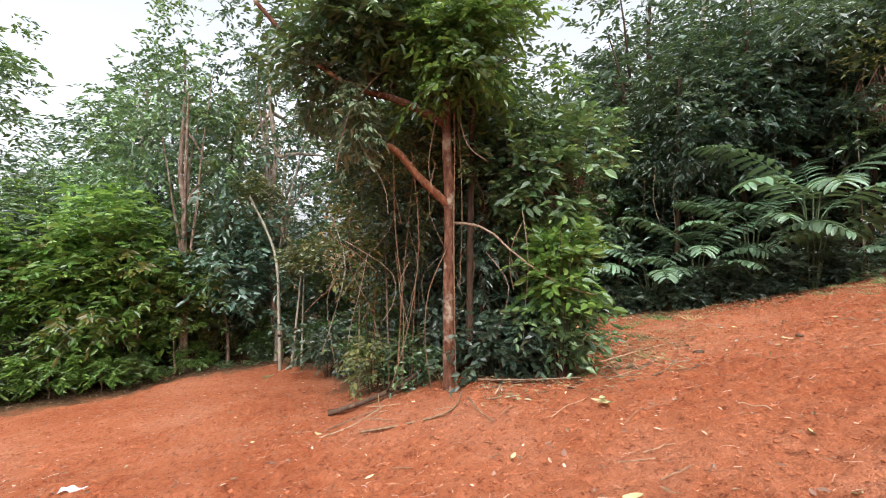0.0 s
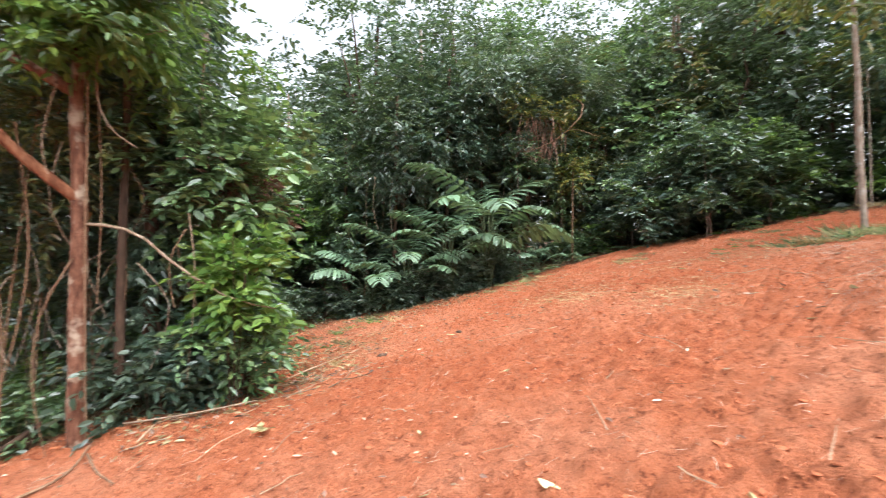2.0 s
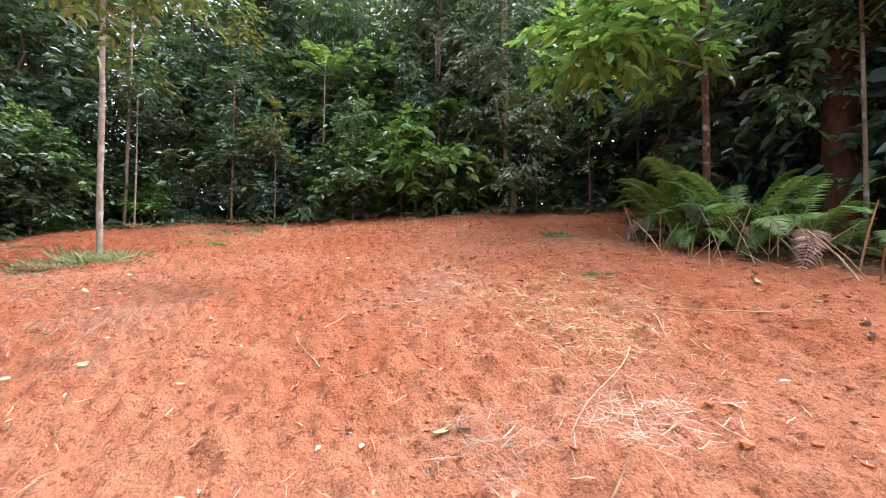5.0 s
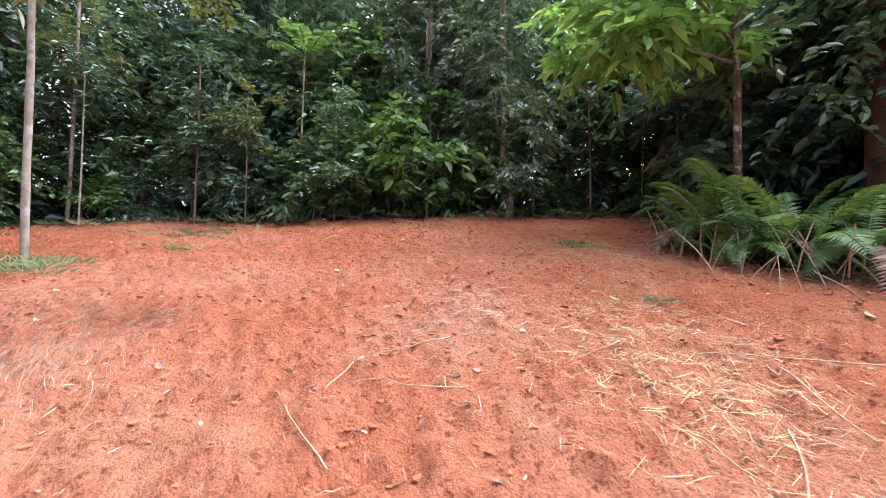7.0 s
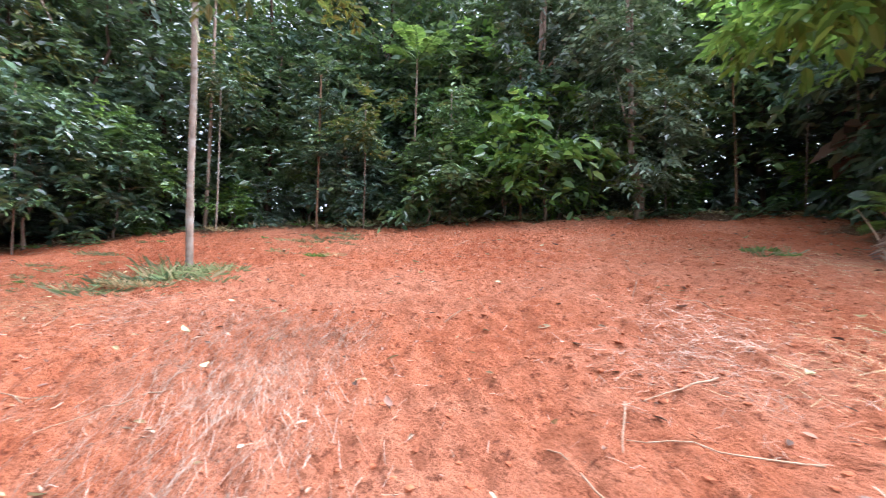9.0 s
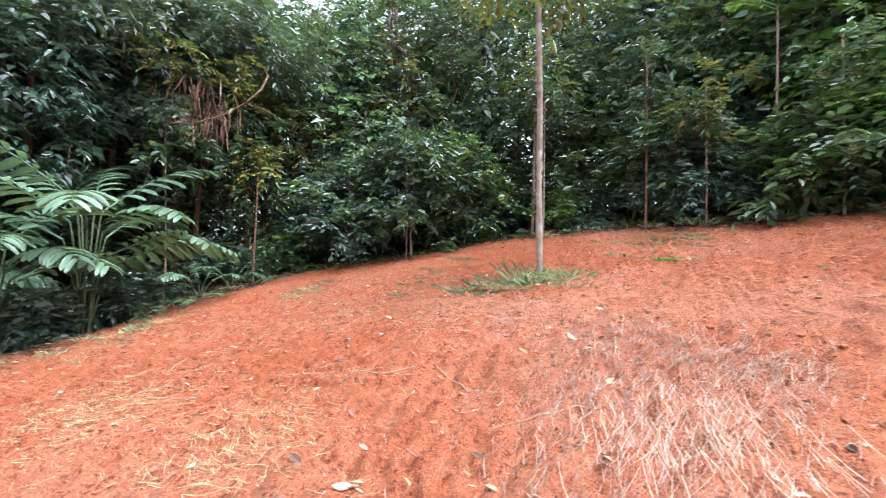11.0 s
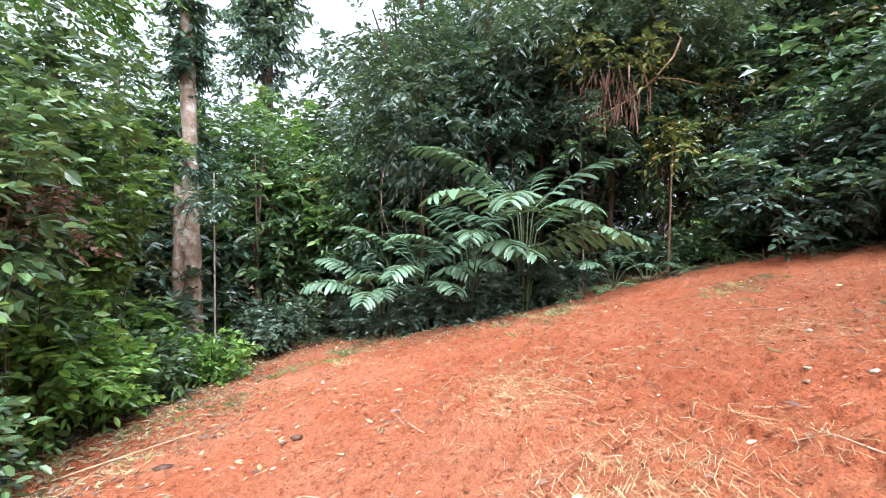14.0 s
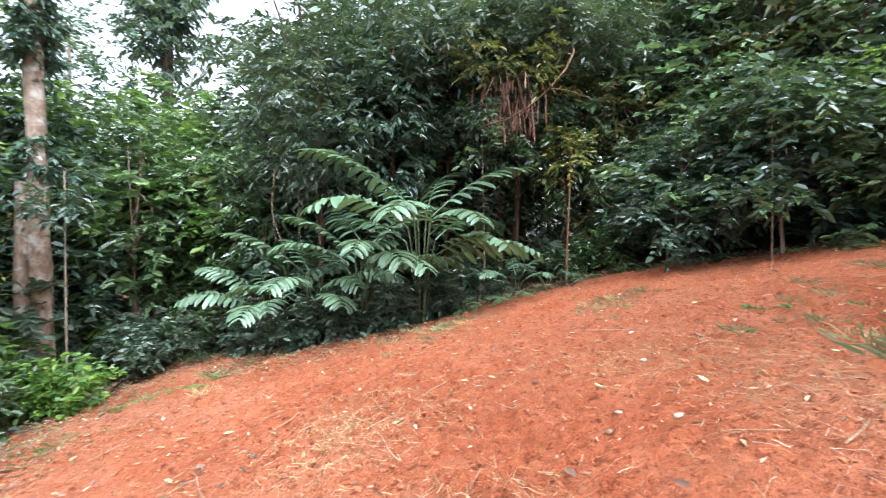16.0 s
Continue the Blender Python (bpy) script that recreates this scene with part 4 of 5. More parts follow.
for k, (x, y) in enumerate(((13.2, -6.4), (12.9, -7.2), (13.6, -5.4), (12.3, -8.3), (14.2, 9.2), (14.7, 8.2), (13.4, 10.5), (10.2, 10.7), (11.3, 10.5), (14.1, -3.0), (14.5, -1.6), (10.9, -9.1))):
    rosette("fern", "low dark fern at the forest's edge", "fern", x, y, DARK_FERN_FRONDS, [k * 31 + j * 45 for j in range(8)], 0.8, 0.03, 0, 50 + k)

# the pale slender tree on the slope and its thin neighbour
ob = plant("pale_tree", "slender pale-barked tree with a thin yellowing crown", "tree", (11.14, 2.58))
limb_part(ob, "trunk", [(11.14, 2.58, 2.0), (11.15, 2.64, 3.2), (11.12, 2.67, 4.6), (11.14, 2.75, 6.2), (11.12, 2.80, 8.5), (11.12, 2.84, 10.5)], 0.052, 0.030, BARK_PALE, 12, 8, "", 22)
for k in range(9):
    a, h = k * 2.4, 6.3 + 0.4 * k
    limb_part(ob, "limb", [(11.12, 2.62, h), (11.12 + 0.8 * math.cos(a), 2.6 + 0.8 * math.sin(a), h + 0.35), (11.12 + 1.7 * math.cos(a), 2.6 + 1.7 * math.sin(a), h + 0.3)], 0.022, 0.008, BARK_PALE, 5, k)
crown_part(ob, "crown", (11.12, 2.62, 7.9), (2.2, 2.2, 1.9), 62, GOLD, 501, 0.17, 0.48, 0.5, 6, 7, hollow=0.4)
ob = thin_trunk(16.6, 4.05, 0.05, 9.5, BARK_GREY, "thin grey sapling stem behind the pale tree", (-0.05, 0.1))
crown_part(ob, "crown", (16.6, 4.05, 7.2), (0.9, 0.9, 1.4), 14, GOLD, 502, 0.15)

# trees by the ferns
ob = plant("spotted_slender_tree", "slender tree with whitish spotted bark above ferns", "tree", (8.1, -7.12))
limb_part(ob, "trunk", [(8.1, -7.12, 2.2), (8.1, -7.12, 4.5), (8.15, -7.08, 7.0), (8.2, -7.0, 10.0)], 0.066, 0.04, BARK_SPOT, 12, 9, "", 22)
for k, (a, h) in enumerate(((0.6, 5.6), (1.6, 5.9), (2.6, 6.2), (3.6, 6.6), (5.0, 7.0), (1.1, 7.2))):
    limb_part(ob, "limb", [(8.15, -7.08, h), (8.15 + 1.0 * math.cos(a), -7.08 + 1.0 * math.sin(a), h + 0.5), (8.15 + 2.1 * math.cos(a), -7.08 + 2.1 * math.sin(a), h + 0.4)], 0.03, 0.01, BARK_GREY, 6, k)
crown_part(ob, "crown", (9.1, -6.2, 6.5), (2.2, 1.8, 1.1), 34, BRIGHT, 511, 0.27, 0.46, 0.55, 6, 7, low=-0.8, hollow=0.4, up=0.75)
crown_part(ob, "crown", (8.7, -5.5, 6.0), (1.5, 1.0, 0.6), 14, BRIGHT, 515, 0.27, 0.46, 0.5, 6, 7, hollow=0.3, up=0.75)
ob = plant("big_tree", "big old tree with a thick dark red-brown trunk", "tree", (6.95, -8.5))
limb_part(ob, "trunk", [(6.95, -8.5, 2.2), (6.92, -8.5, 3.4), (6.95, -8.55, 6.0), (7.0, -8.6, 11.0)], 0.27, 0.18, rough_mat("old_red_bark", (0.035, 0.014, 0.010), (0.095, 0.038, 0.026), (0.17, 0.075, 0.05), 5, (1, 1, 0.3), 0.9, 0.9, 0.03), 18, 10, "", 18)
crown_part(ob, "crown", (6.9, -8.2, 6.6), (2.6, 2.2, 2.0), 28, MID, 512, 0.18, 0.45, 0.55)
crown_part(ob, "creeper", (7.0, -8.4, 5.5), (0.6, 0.6, 1.6), 26, TEAL, 513, 0.14, 0.5, 0.25, 6, 7)
for x, y, r in ((5.9, -7.9, 0.05), (5.6, -7.6, 0.04), (6.3, -7.9, 0.035)):
    ob = thin_trunk(x, y, r, 8.0, BARK_RED if r > 0.045 else BARK_GREY, "thin sapling stem beside the big tree", (0.1, -0.1))
    crown_part(ob, "crown", (x, y - 0.2, 6.4), (0.9, 0.9, 1.2), 18, MID, 514 + int(r * 1000), 0.15)
put("grey", 13.2, -6.1, 0.95, 40, 1.0)
put("grey", 15.3, -4.2, 1.0, 200, 1.05)
put("shrub_bright", 13.9, -4.1, 1.15, 10, 1.25)
put("shrub_bright", 14.3, -3.2, 0.8, 80, 1.0)
put("shrub_mid", 14.6, -1.4, 0.95, 80, 1.0, 0)
put("shrub_fine", 14.4, 8.7, 0.95, 30, 1.0, 0)
put("shrub_fine", 15.2, 7.1, 1.0, 130, 1.05, 0)
put("shrub_fine", 16.2, 5.9, 0.9, 230, 1.0, 1)
put("shrub_dark", 11.2, 11.9, 0.5, 50, 0.8, 0)
put("shrub_fine", 14.9, -2.2, 0.85, 10, 0.9, 1)
put("shrub_fine", 14.4, -4.7, 0.9, 100, 1.0, 1)
put("shrub_fine", 15.6, 0.6, 0.8, 190, 1.0, 0)
put("shrub_fine", 7.4, -10.0, 1.25, 0, 1.3, 0)
put("shrub_fine", 9.2, -9.6, 1.1, 140, 1.3, 0)
put("shrub_dark", 5.4, -9.4, 1.5, 70, 1.3, 1)
put("shrub_dark", 9.4, -9.0, 1.4, 70, 1.3, 0)
put("thicket", 7.6, -11.8, 1.1)
put("thicket", 5.2, -11.2, 1.1)
put("tree", 9.8, -12.2, 0.9, 0, 1.0, 0)
ob = plant("dead_frond", "big withered brown leaf hanging in the shade", "dead leaf", (11.3, -9.6))
crown_part(ob, "withered_leaf", (10.9, -9.2, 5.3), (0.12, 0.12, 0.2), 4, RUST, 520, 0.55, 0.6, 0.12, 2, 2, droop=0.6)
limb_part(ob, "stalk", [(11.3, -9.6, 3.3), (11.2, -9.5, 4.6), (10.9, -9.2, 5.4)], 0.03, 0.012, TWIG, 6, 1)

# the tall pale trunk with ivy, and the far creeper-clad column
ob = plant("tall_pale_tree", "tall pale-trunked tree wrapped in ivy, standing in the forest", "tree", (1.66, 13.0))
limb_part(ob, "trunk", [(1.66, 13.0, -1.7), (1.64, 13.0, 1.5), (1.6, 13.05, 5.0), (1.52, 13.15, 9.0), (1.42, 13.25, 14.0)], 0.20, 0.14, BARK_LIGHT, 16, 12, "", 24)
limb_part(ob, "second_trunk", [(1.33, 12.95, -1.7), (1.36, 12.95, 1.0), (1.4, 13.0, 3.4)], 0.17, 0.13, BARK_GREY, 12, 13)
crown_part(ob, "ivy", (1.57, 13.1, 6.9), (0.45, 0.45, 2.6), 60, TEAL, 531, 0.14, 0.55, 0.25, 6, 7, droop=0.6)
crown_part(ob, "ivy", (1.62, 13.0, 4.0), (0.4, 0.4, 0.5), 12, TEAL, 532, 0.13, 0.55, 0.2, 6, 7, droop=0.6)
crown_part(ob, "crown", (0.0, 13.0, 11.0), (3.0, 2.4, 1.6), 80, BRIGHT, 533, 0.2, 0.45, 0.7, hollow=0.3)
crown_part(ob, "crown", (-0.6, 12.0, 7.6), (2.2, 1.6, 1.0), 50, BRIGHT, 534, 0.18, 0.45, 0.6, hollow=0.3)
ob = plant("creeper_clad_tree", "far tall tree smothered in dark hanging creepers", "tree", (1.3, 25.3))
limb_part(ob, "trunk", [(1.3, 25.3, -2.6), (1.3, 25.3, 6), (1.4, 25.3, 18)], 0.3, 0.2, BARK_DARK, 10, 14)
crown_part(ob, "creeper", (1.3, 25.3, 14.2), (1.9, 1.9, 5.2), 190, DARK, 541, 0.26, 0.5, 0.55, 7, 8, hollow=0.2, droop=0.6)
crown_part(ob, "crown", (1.6, 25.3, 18.5), (3.4, 3.0, 1.8), 70, BRIGHT, 542, 0.28, 0.45, 0.8)

# young growth that closes the view below the canopy gap
for x, y, s, k in ((2.6, 16.6, 1.3, 0), (3.7, 17.4, 1.35, 3), (1.3, 16.9, 1.4, 0), (4.6, 18.6, 1.4, 0), (0.2, 16.2, 1.4, 3), (3.0, 19.6, 1.6, 0), (-1.2, 16.8, 1.4, 0)):
    put("sapling", x, y, s, None, 1.0, k, "leafy young tree in the light below the canopy gap")

# trees with vine curtains that hang over the dark recess behind the big fronds
def curtain_tree(x, y, base, top, radius, count, material, seed, label):
    ob = plant("vine_draped_tree", label, "tree", (x, y))
    limb_part(ob, "trunk", [(x, y + 0.6, gz(x, y) - 0.4), (x + 0.1, y + 0.5, (gz(x, y) + base) / 2), (x, y + 0.2, top - 0.6)], 0.11, 0.05, BARK_DARK, 9, seed, "", 12)
    crown_part(ob, "vine_curtain", (x, y, (base + top) / 2), (radius, radius * 0.8, (top - base) / 2), count, material, seed, 0.16, 0.48, 0.5, 7, 8, hollow=0.45, droop=0.45)
    rng = np.random.default_rng(seed)
    for k in range(6):
        vx, vy = x + rng.uniform(-radius, radius) * 0.8, y + rng.uniform(-0.6, 0.4)
        limb_part(ob, "vine", [(vx, vy, base + 1.0), (vx + rng.normal(0, 0.15), vy, base), (vx + rng.normal(0, 0.2), vy, base - rng.uniform(0.5, 1.8))], 0.010, 0.005, VINE, 5, seed + k, "", 7)
    return ob


for k, (x, y, base, top, r, n, m) in enumerate(((7.2, 12.9, 2.9, 7.6, 1.6, 90, DARK), (9.0, 12.5, 3.5, 8.6, 1.8, 110, TEAL), (10.6, 12.6, 4.0, 9.2, 1.7, 100, DARK), (12.6, 12.2, 4.2, 8.8, 1.6, 90, TEAL), (14.0, 11.8, 3.4, 8.6, 1.3, 70, MID), (5.9, 14.2, 1.6, 6.2, 1.4, 70, MID))):
    curtain_tree(x, y, base, top, r, n, m, 560 + k, "tree hung with dense dark vines above a deep recess")

# bare boughs and a hanging mass of dead fronds over the shade
ob = plant("overhanging_tree", "tree with bare arching boughs and hanging dead brown fronds", "tree", (12.6, 13.4))
limb_part(ob, "trunk", [(12.6, 13.4, 0.6), (12.4, 13.2, 3.4), (12.0, 12.9, 5.2)], 0.14, 0.08, BARK_DARK, 9, 1)
limb_part(ob, "bough", [(9.3, 13.6, 4.4), (10.0, 13.0, 5.1), (11.0, 12.4, 5.9), (12.2, 11.6, 6.7), (13.2, 11.2, 7.4)], 0.03, 0.014, TWIG, 7, 2)
limb_part(ob, "bough", [(10.6, 10.6, 4.9), (11.2, 10.2, 5.1), (11.7, 9.7, 5.6), (12.1, 9.5, 6.2), (12.6, 10.2, 6.9), (12.9, 11.4, 6.8), (12.4, 12.8, 5.0)], 0.012, 0.035, TWIG, 7, 3)
limb_part(ob, "bough", [(11.7, 9.7, 5.6), (12.0, 9.4, 5.5), (12.3, 9.1, 5.3)], 0.010, 0.006, TWIG, 6, 4)
rng = np.random.default_rng(551)
n = 170
pos = np.column_stack([rng.normal(0, 0.42, n), rng.normal(0, 0.36, n), rng.uniform(-0.5, 0.7, n)]) + np.array([11.4, 10.9, 5.55]) - np.array(ob.location)
way = np.column_stack([rng.normal(0, 0.22, n), rng.normal(0, 0.22, n), -np.ones(n)])
v, f = blades(pos, way, rng.uniform(0.25, 0.75, n), rng.uniform(0.018, 0.05, n), rng, 0.2, 0.4, 0.1)
part_of("dead_fronds", mesh_from("dead_fronds", v, f, RUST), ob, "hanging mass of withered brown fronds")
crown_part(ob, "crown", (11.4, 10.9, 6.4), (1.7, 1.3, 0.5), 22, GOLD, 552, 0.14, 0.45, 0.5, 6, 7)
crown_part(ob, "crown", (12.0, 10.9, 7.7), (3.6, 2.2, 1.0), 110, DARK, 553, 0.17, 0.45, 0.6)

ob = thin_trunk(15.2, -1.1, 0.03, 7.7, BARK_GREY, "slender sapling with a crest of bright pinnate leaves", (0.05, 0.05))
SHOOT = frond_mesh("frond", 0.95, 11, 0.3, 0.1, 0.9, 0.5, BRIGHT, 431)
for k in range(9):
    fr = part_of("frond", SHOOT, ob)
    fr.matrix_basis = pose(0.05, 0.05, 7.6 - gz(15.2, -1.1) - 0.08 * (k % 3), 0, -12 + 9 * (k % 3), k * 40)

# thin pole saplings along the upper rim
for k, (x, y, top) in enumerate(((14.6, 6.9, 5.5), (15.9, 3.6, 6.5), (15.2, 1.2, 6.8), (14.8, 0.1, 6.0), (14.4, -1.9, 6.4), (14.2, -3.6, 7.2), (13.7, -5.2, 6.2), (13.3, -6.9, 6.8), (12.6, -8.2, 7.4), (11.7, -9.0, 7.0), (10.9, -9.3, 6.6), (13.0, 10.7, 4.8), (11.0, 11.2, 5.0), (2.3, 12.3, 3.6))):
    ob = thin_trunk(x, y, 0.018 + 0.007 * (k % 3), top, (BARK_GREY, BARK_PALE, TWIG)[k % 3], "thin pole sapling at the forest's edge", (0.12 * (k % 3 - 1), 0.1))
    crown_part(ob, "crown", (x, y, top - 0.3), (0.8, 0.8, 0.8), 11, (MID, TEAL, DARK, GOLD)[k % 4], 600 + k, 0.15, 0.48, 0.45, 6, 7)

# ---- loose things on the soil ----
def scatter(n, seed, x0=-9, x1=15, y0=-8, y1=14, deep=-0.1):
    """Random places inside the clearing."""
    rng = np.random.default_rng(seed)
    p = rng.uniform((x0, y0), (x1, y1), (n * 3, 2))
    return p[rim_distance(p[:, 0], p[:, 1]) < deep][:n], rng


def log(points, r, label, material=TWIG, name="fallen_log", sides=9):
    P = np.array([(x, y, float(soil_z(x, y)) + h) for x, y, h in points])
    ob = plant(name, label, "log", points[0][:2])
    limb_part(ob, "stem", P, r, r * 0.55, material, sides, int(abs(points[0][0]) * 10), "", 14)
    return ob


log([(-0.9, 6.7, 0.1), (-0.8, 6.55, 0.22), (-0.75, 6.35, 0.3)], 0.014, "short dead side branch of the rotten log", BARK_DARK, "fallen_branch", 6)
log([(0.5, 6.0, 0.03), (1.1, 5.7, 0.04), (1.8, 5.6, 0.05)], 0.012, "thin dry branch lying at the foot of the tree", VINE, "fallen_branch", 6)
log([(2.3, 6.6, 0.03), (2.9, 6.9, 0.04), (3.6, 7.0, 0.03)], 0.012, "thin dry branch lying in the leaf litter", STALK, "fallen_branch", 6)
ob = log([(-1.75, 6.55, 0.05), (-1.25, 6.6, 0.06), (-0.7, 6.75, 0.12), (-0.35, 6.95, 0.25)], 0.045, "dark rotten log lying on the red soil below the lone tree", BARK_DARK)
log([(-1.0, 5.15, 0.02), (-0.4, 5.1, 0.03), (0.1, 5.3, 0.05), (0.25, 5.7, 0.06)], 0.018, "thin curved branch lying on the soil", TWIG, "fallen_branch", 7)
log([(0.3, 5.2, 0.15), (0.4, 4.9, 0.06), (0.55, 4.6, 0.02)], 0.012, "dark twig propped on the soil", TWIG, "fallen_branch", 6)

trng = random.Random(15)
for k in range(22):
    x, y, a, l = trng.uniform(-1.2, 3.0), trng.uniform(5.3, 6.5), trng.uniform(0, 3.14), trng.uniform(0.2, 0.5)
    dx, dy = l * math.cos(a), l * math.sin(a)
    log([(x - dx, y - dy, 0.02), (x, y, 0.03), (x + dx * 0.9, y + dy * 1.1, trng.choice((0.02, 0.03, 0.12)))], trng.uniform(0.006, 0.012), "thin dry branch lying at the foot of the tree", (TWIG, VINE, STALK)[k % 3], "fallen_branch", 6)

LUMP = []
for k in range(4):
    bm = bmesh.new()
    bmesh.ops.create_icosphere(bm, subdivisions=1, radius=1.0)
    rng = random.Random(k)
    for v in bm.verts:
        v.co *= rng.uniform(0.55, 1.25)
        v.co.x *= 1.3
        v.co.z *= 0.6
    LUMP.append((np.array([v.co[:] for v in bm.verts]), np.array([[v.index for v in f.verts] for f in bm.faces])))
    bm.free()


def crumbs(name, n, seed, lo, hi, material, label, box):
    p, rng = scatter(n, seed, *box)
    dens = vnoise(p[:, 0] * 0.9, p[:, 1] * 0.9, 33)
    p = p[dens + rng.normal(0, 0.15, len(p)) > 0.45]
    z = soil_z(p[:, 0], p[:, 1])
    pieces = []
    size = lo * (hi / lo) ** (rng.random(len(p)) ** 2.2)
    turn = rng.uniform(0, 6.28, len(p))
    for k in range(4):
        s = np.arange(len(p)) % 4 == k
        V, F = LUMP[k]
        c, d = np.cos(turn[s])[:, None], np.sin(turn[s])[:, None]
        vx = (V[None, :, 0] * c - V[None, :, 1] * d) * size[s][:, None] + p[s, 0][:, None]
        vy = (V[None, :, 0] * d + V[None, :, 1] * c) * size[s][:, None] + p[s, 1][:, None]
        vz = V[None, :, 2] * size[s][:, None] + z[s][:, None] + size[s][:, None] * 0.05
        f = F[None] + (np.arange(s.sum()) * len(V))[:, None, None]
        pieces.append((np.stack([vx, vy, vz], -1).reshape(-1, 3), f.reshape(-1, 3)))
    v, f = join(pieces)
    return tagged(new(name, mesh_from(name, v, f, material)), label, "soil", "", "stuff")


crumbs("soil_clods", 17000, 5, 0.006, 0.030, CLOD, "crumbled red soil clods strewn over the slope", (-3, 12, -5, 9))
crumbs("soil_clods", 2600, 6, 0.012, 0.035, CLOD, "crumbled red soil clods strewn over the far slope", (-11, 15, -9, 14))


def strands(p, z, rng, lo, hi, width, material, name, label, category, heading=None, lift=0.03, spread=3.14):
    """Dry stalks lying on the soil: thin bent strips."""
    n = len(p)
    L = rng.uniform(lo, hi, n)
    a = (heading if heading is not None else 0) + rng.uniform(-spread, spread, n)
    d = np.stack([np.cos(a), np.sin(a)], -1)
    q = np.stack([-d[:, 1], d[:, 0]], -1)
    w = width * rng.uniform(0.5, 1.3, n)[:, None]
    rows = []
    bow = rng.normal(0, 0.03, n)[:, None]
    steps = (0, 0.35, 0.7, 1.0)
    line = [p + d * (L[:, None] * (t - 0.5)) + q * bow * L[:, None] * (t - t * t) * 2 for t in steps]
    rest = np.max([relief(c[:, 0], c[:, 1]) for c in line], 0)
    for t, c in zip(steps, line):
        zz = ground_z(c[:, 0], c[:, 1]) + 0.9 * rest + 0.1 * relief(c[:, 0], c[:, 1]) + lift * rng.uniform(0.1, 0.8, n)
        rows += [np.column_stack([c + q * w * 0.5, zz]), np.column_stack([c - q * w * 0.5, zz + w[:, 0] * 0.4])]
    V = np.stack(rows, 1)
    o = np.arange(n)[:, None] * 8
    F = np.concatenate([o + [[0, 1, 3, 2]], o + [[2, 3, 5, 4]], o + [[4, 5, 7, 6]]], 0)
    return tagged(new(name, mesh_from(name, V.reshape(-1, 3), F, material)), label, category, "", "stuff")


# straw in drifts: middle, radius, count, heading
DRIFTS_UPPER = [(4.4, -1.36, 0.3, 110, 0.6), (4.3, -2.14, 0.3, 160, 0.4), (5.3, -2.5, 0.5, 130, 0.4), (7.2, -2.2, 0.5, 180, 0.6), (6.2, -2.9, 0.8, 220, 1.0), (6.8, -1.7, 0.55, 220, 0.7), (7.6, 1.3, 0.75, 420, -0.2),
    (7.0, 1.0, 0.6, 300, -0.1), (8.3, 0.9, 0.6, 240, -0.3), (6.2, 1.2, 0.5, 220, -0.15), (5.9, -2.9, 0.7, 180, 0.4), (5.2, -2.6, 0.6, 120, 0.3), (6.2, 3.0, 0.55, 260, 0.8), (6.6, 4.9, 0.6, 300, 0.9)]
DRIFTS_MIDDLE = [(7.4, 5.4, 0.8, 320, 1.1), (6.77, 5.56, 0.5, 420, 0.4), (7.1, 6.3, 0.5, 360, 0.4), (6.67, 3.47, 0.5, 420, 0.2), (9.69, 4.3, 0.7, 520, 0.3), (9.2, 5.0, 0.6, 260, 0.3), (8.81, 8.47, 0.6, 420, 0.6),
    (8.2, 9.1, 0.7, 360, 0.6), (3.4, 7.2, 0.7, 460, 0.7), (4.3, 7.9, 0.8, 420, 0.7), (8.56, 1.5, 0.5, 260, -0.2), (8.0, 0.5, 0.4, 260, -0.7), (9.1, 2.4, 0.6, 420, 0.6), (9.4, 3.3, 0.6, 240, 0.8)]
DRIFTS_LOWER = [(7.3, 3.4, 0.6, 220, 0.5), (9.0, 7.6, 0.9, 260, 1.2), (3.6, 7.4, 1.0, 380, 0.9), (2.6, 6.9, 0.9, 380, 0.8), (1.9, 5.6, 0.7, 200, 0.3), (4.9, 8.6, 1.1, 320, 0.9), (6.4, 10.2, 1.1, 320, 1.0),
    (8.0, -4.4, 0.8, 220, 0.3), (10.0, -4.0, 1.4, 240, 0.8), (11.0, -1.6, 1.4, 200, 0.8), (0.9, 6.0, 0.8, 240, 0.2), (-0.9, 6.4, 0.7, 160, 0.3), (12.0, 5.5, 1.4, 200, 1.0)]
for k, (x, y, r, n, h) in enumerate(DRIFTS_UPPER + DRIFTS_MIDDLE + DRIFTS_LOWER):
    rng = np.random.default_rng(700 + k)
    n = int(n * (3.0 if h < 0 else 1.7))
    p = np.column_stack([x + rng.normal(0, r * 0.6, n), y + rng.normal(0, r * 0.6, n)])
    p = p[rim_distance(p[:, 0], p[:, 1]) < 0.3]
    strands(p, None, rng, 0.04, 0.24 if h < 0 else 0.17, 0.0024, HAY if y > 2.6 or y < -2.3 else STRAW, "straw_drift", "drift of dry bleached straw on red soil", "straw", h, 0.010, 0.5 if h < 0 else 1.57)
p, rng = scatter(14000, 40)
strands(p, None, rng, 0.02, 0.11, 0.0028, STRAW, "loose_straw", "loose dry straw strewn over the red soil", "straw", None, 0.02)
p, rng = scatter(700, 41)
strands(p, None, rng, 0.06, 0.35, 0.008, TWIG, "small_twigs", "small dark twigs strewn over the red soil", "twig", None, 0.02)

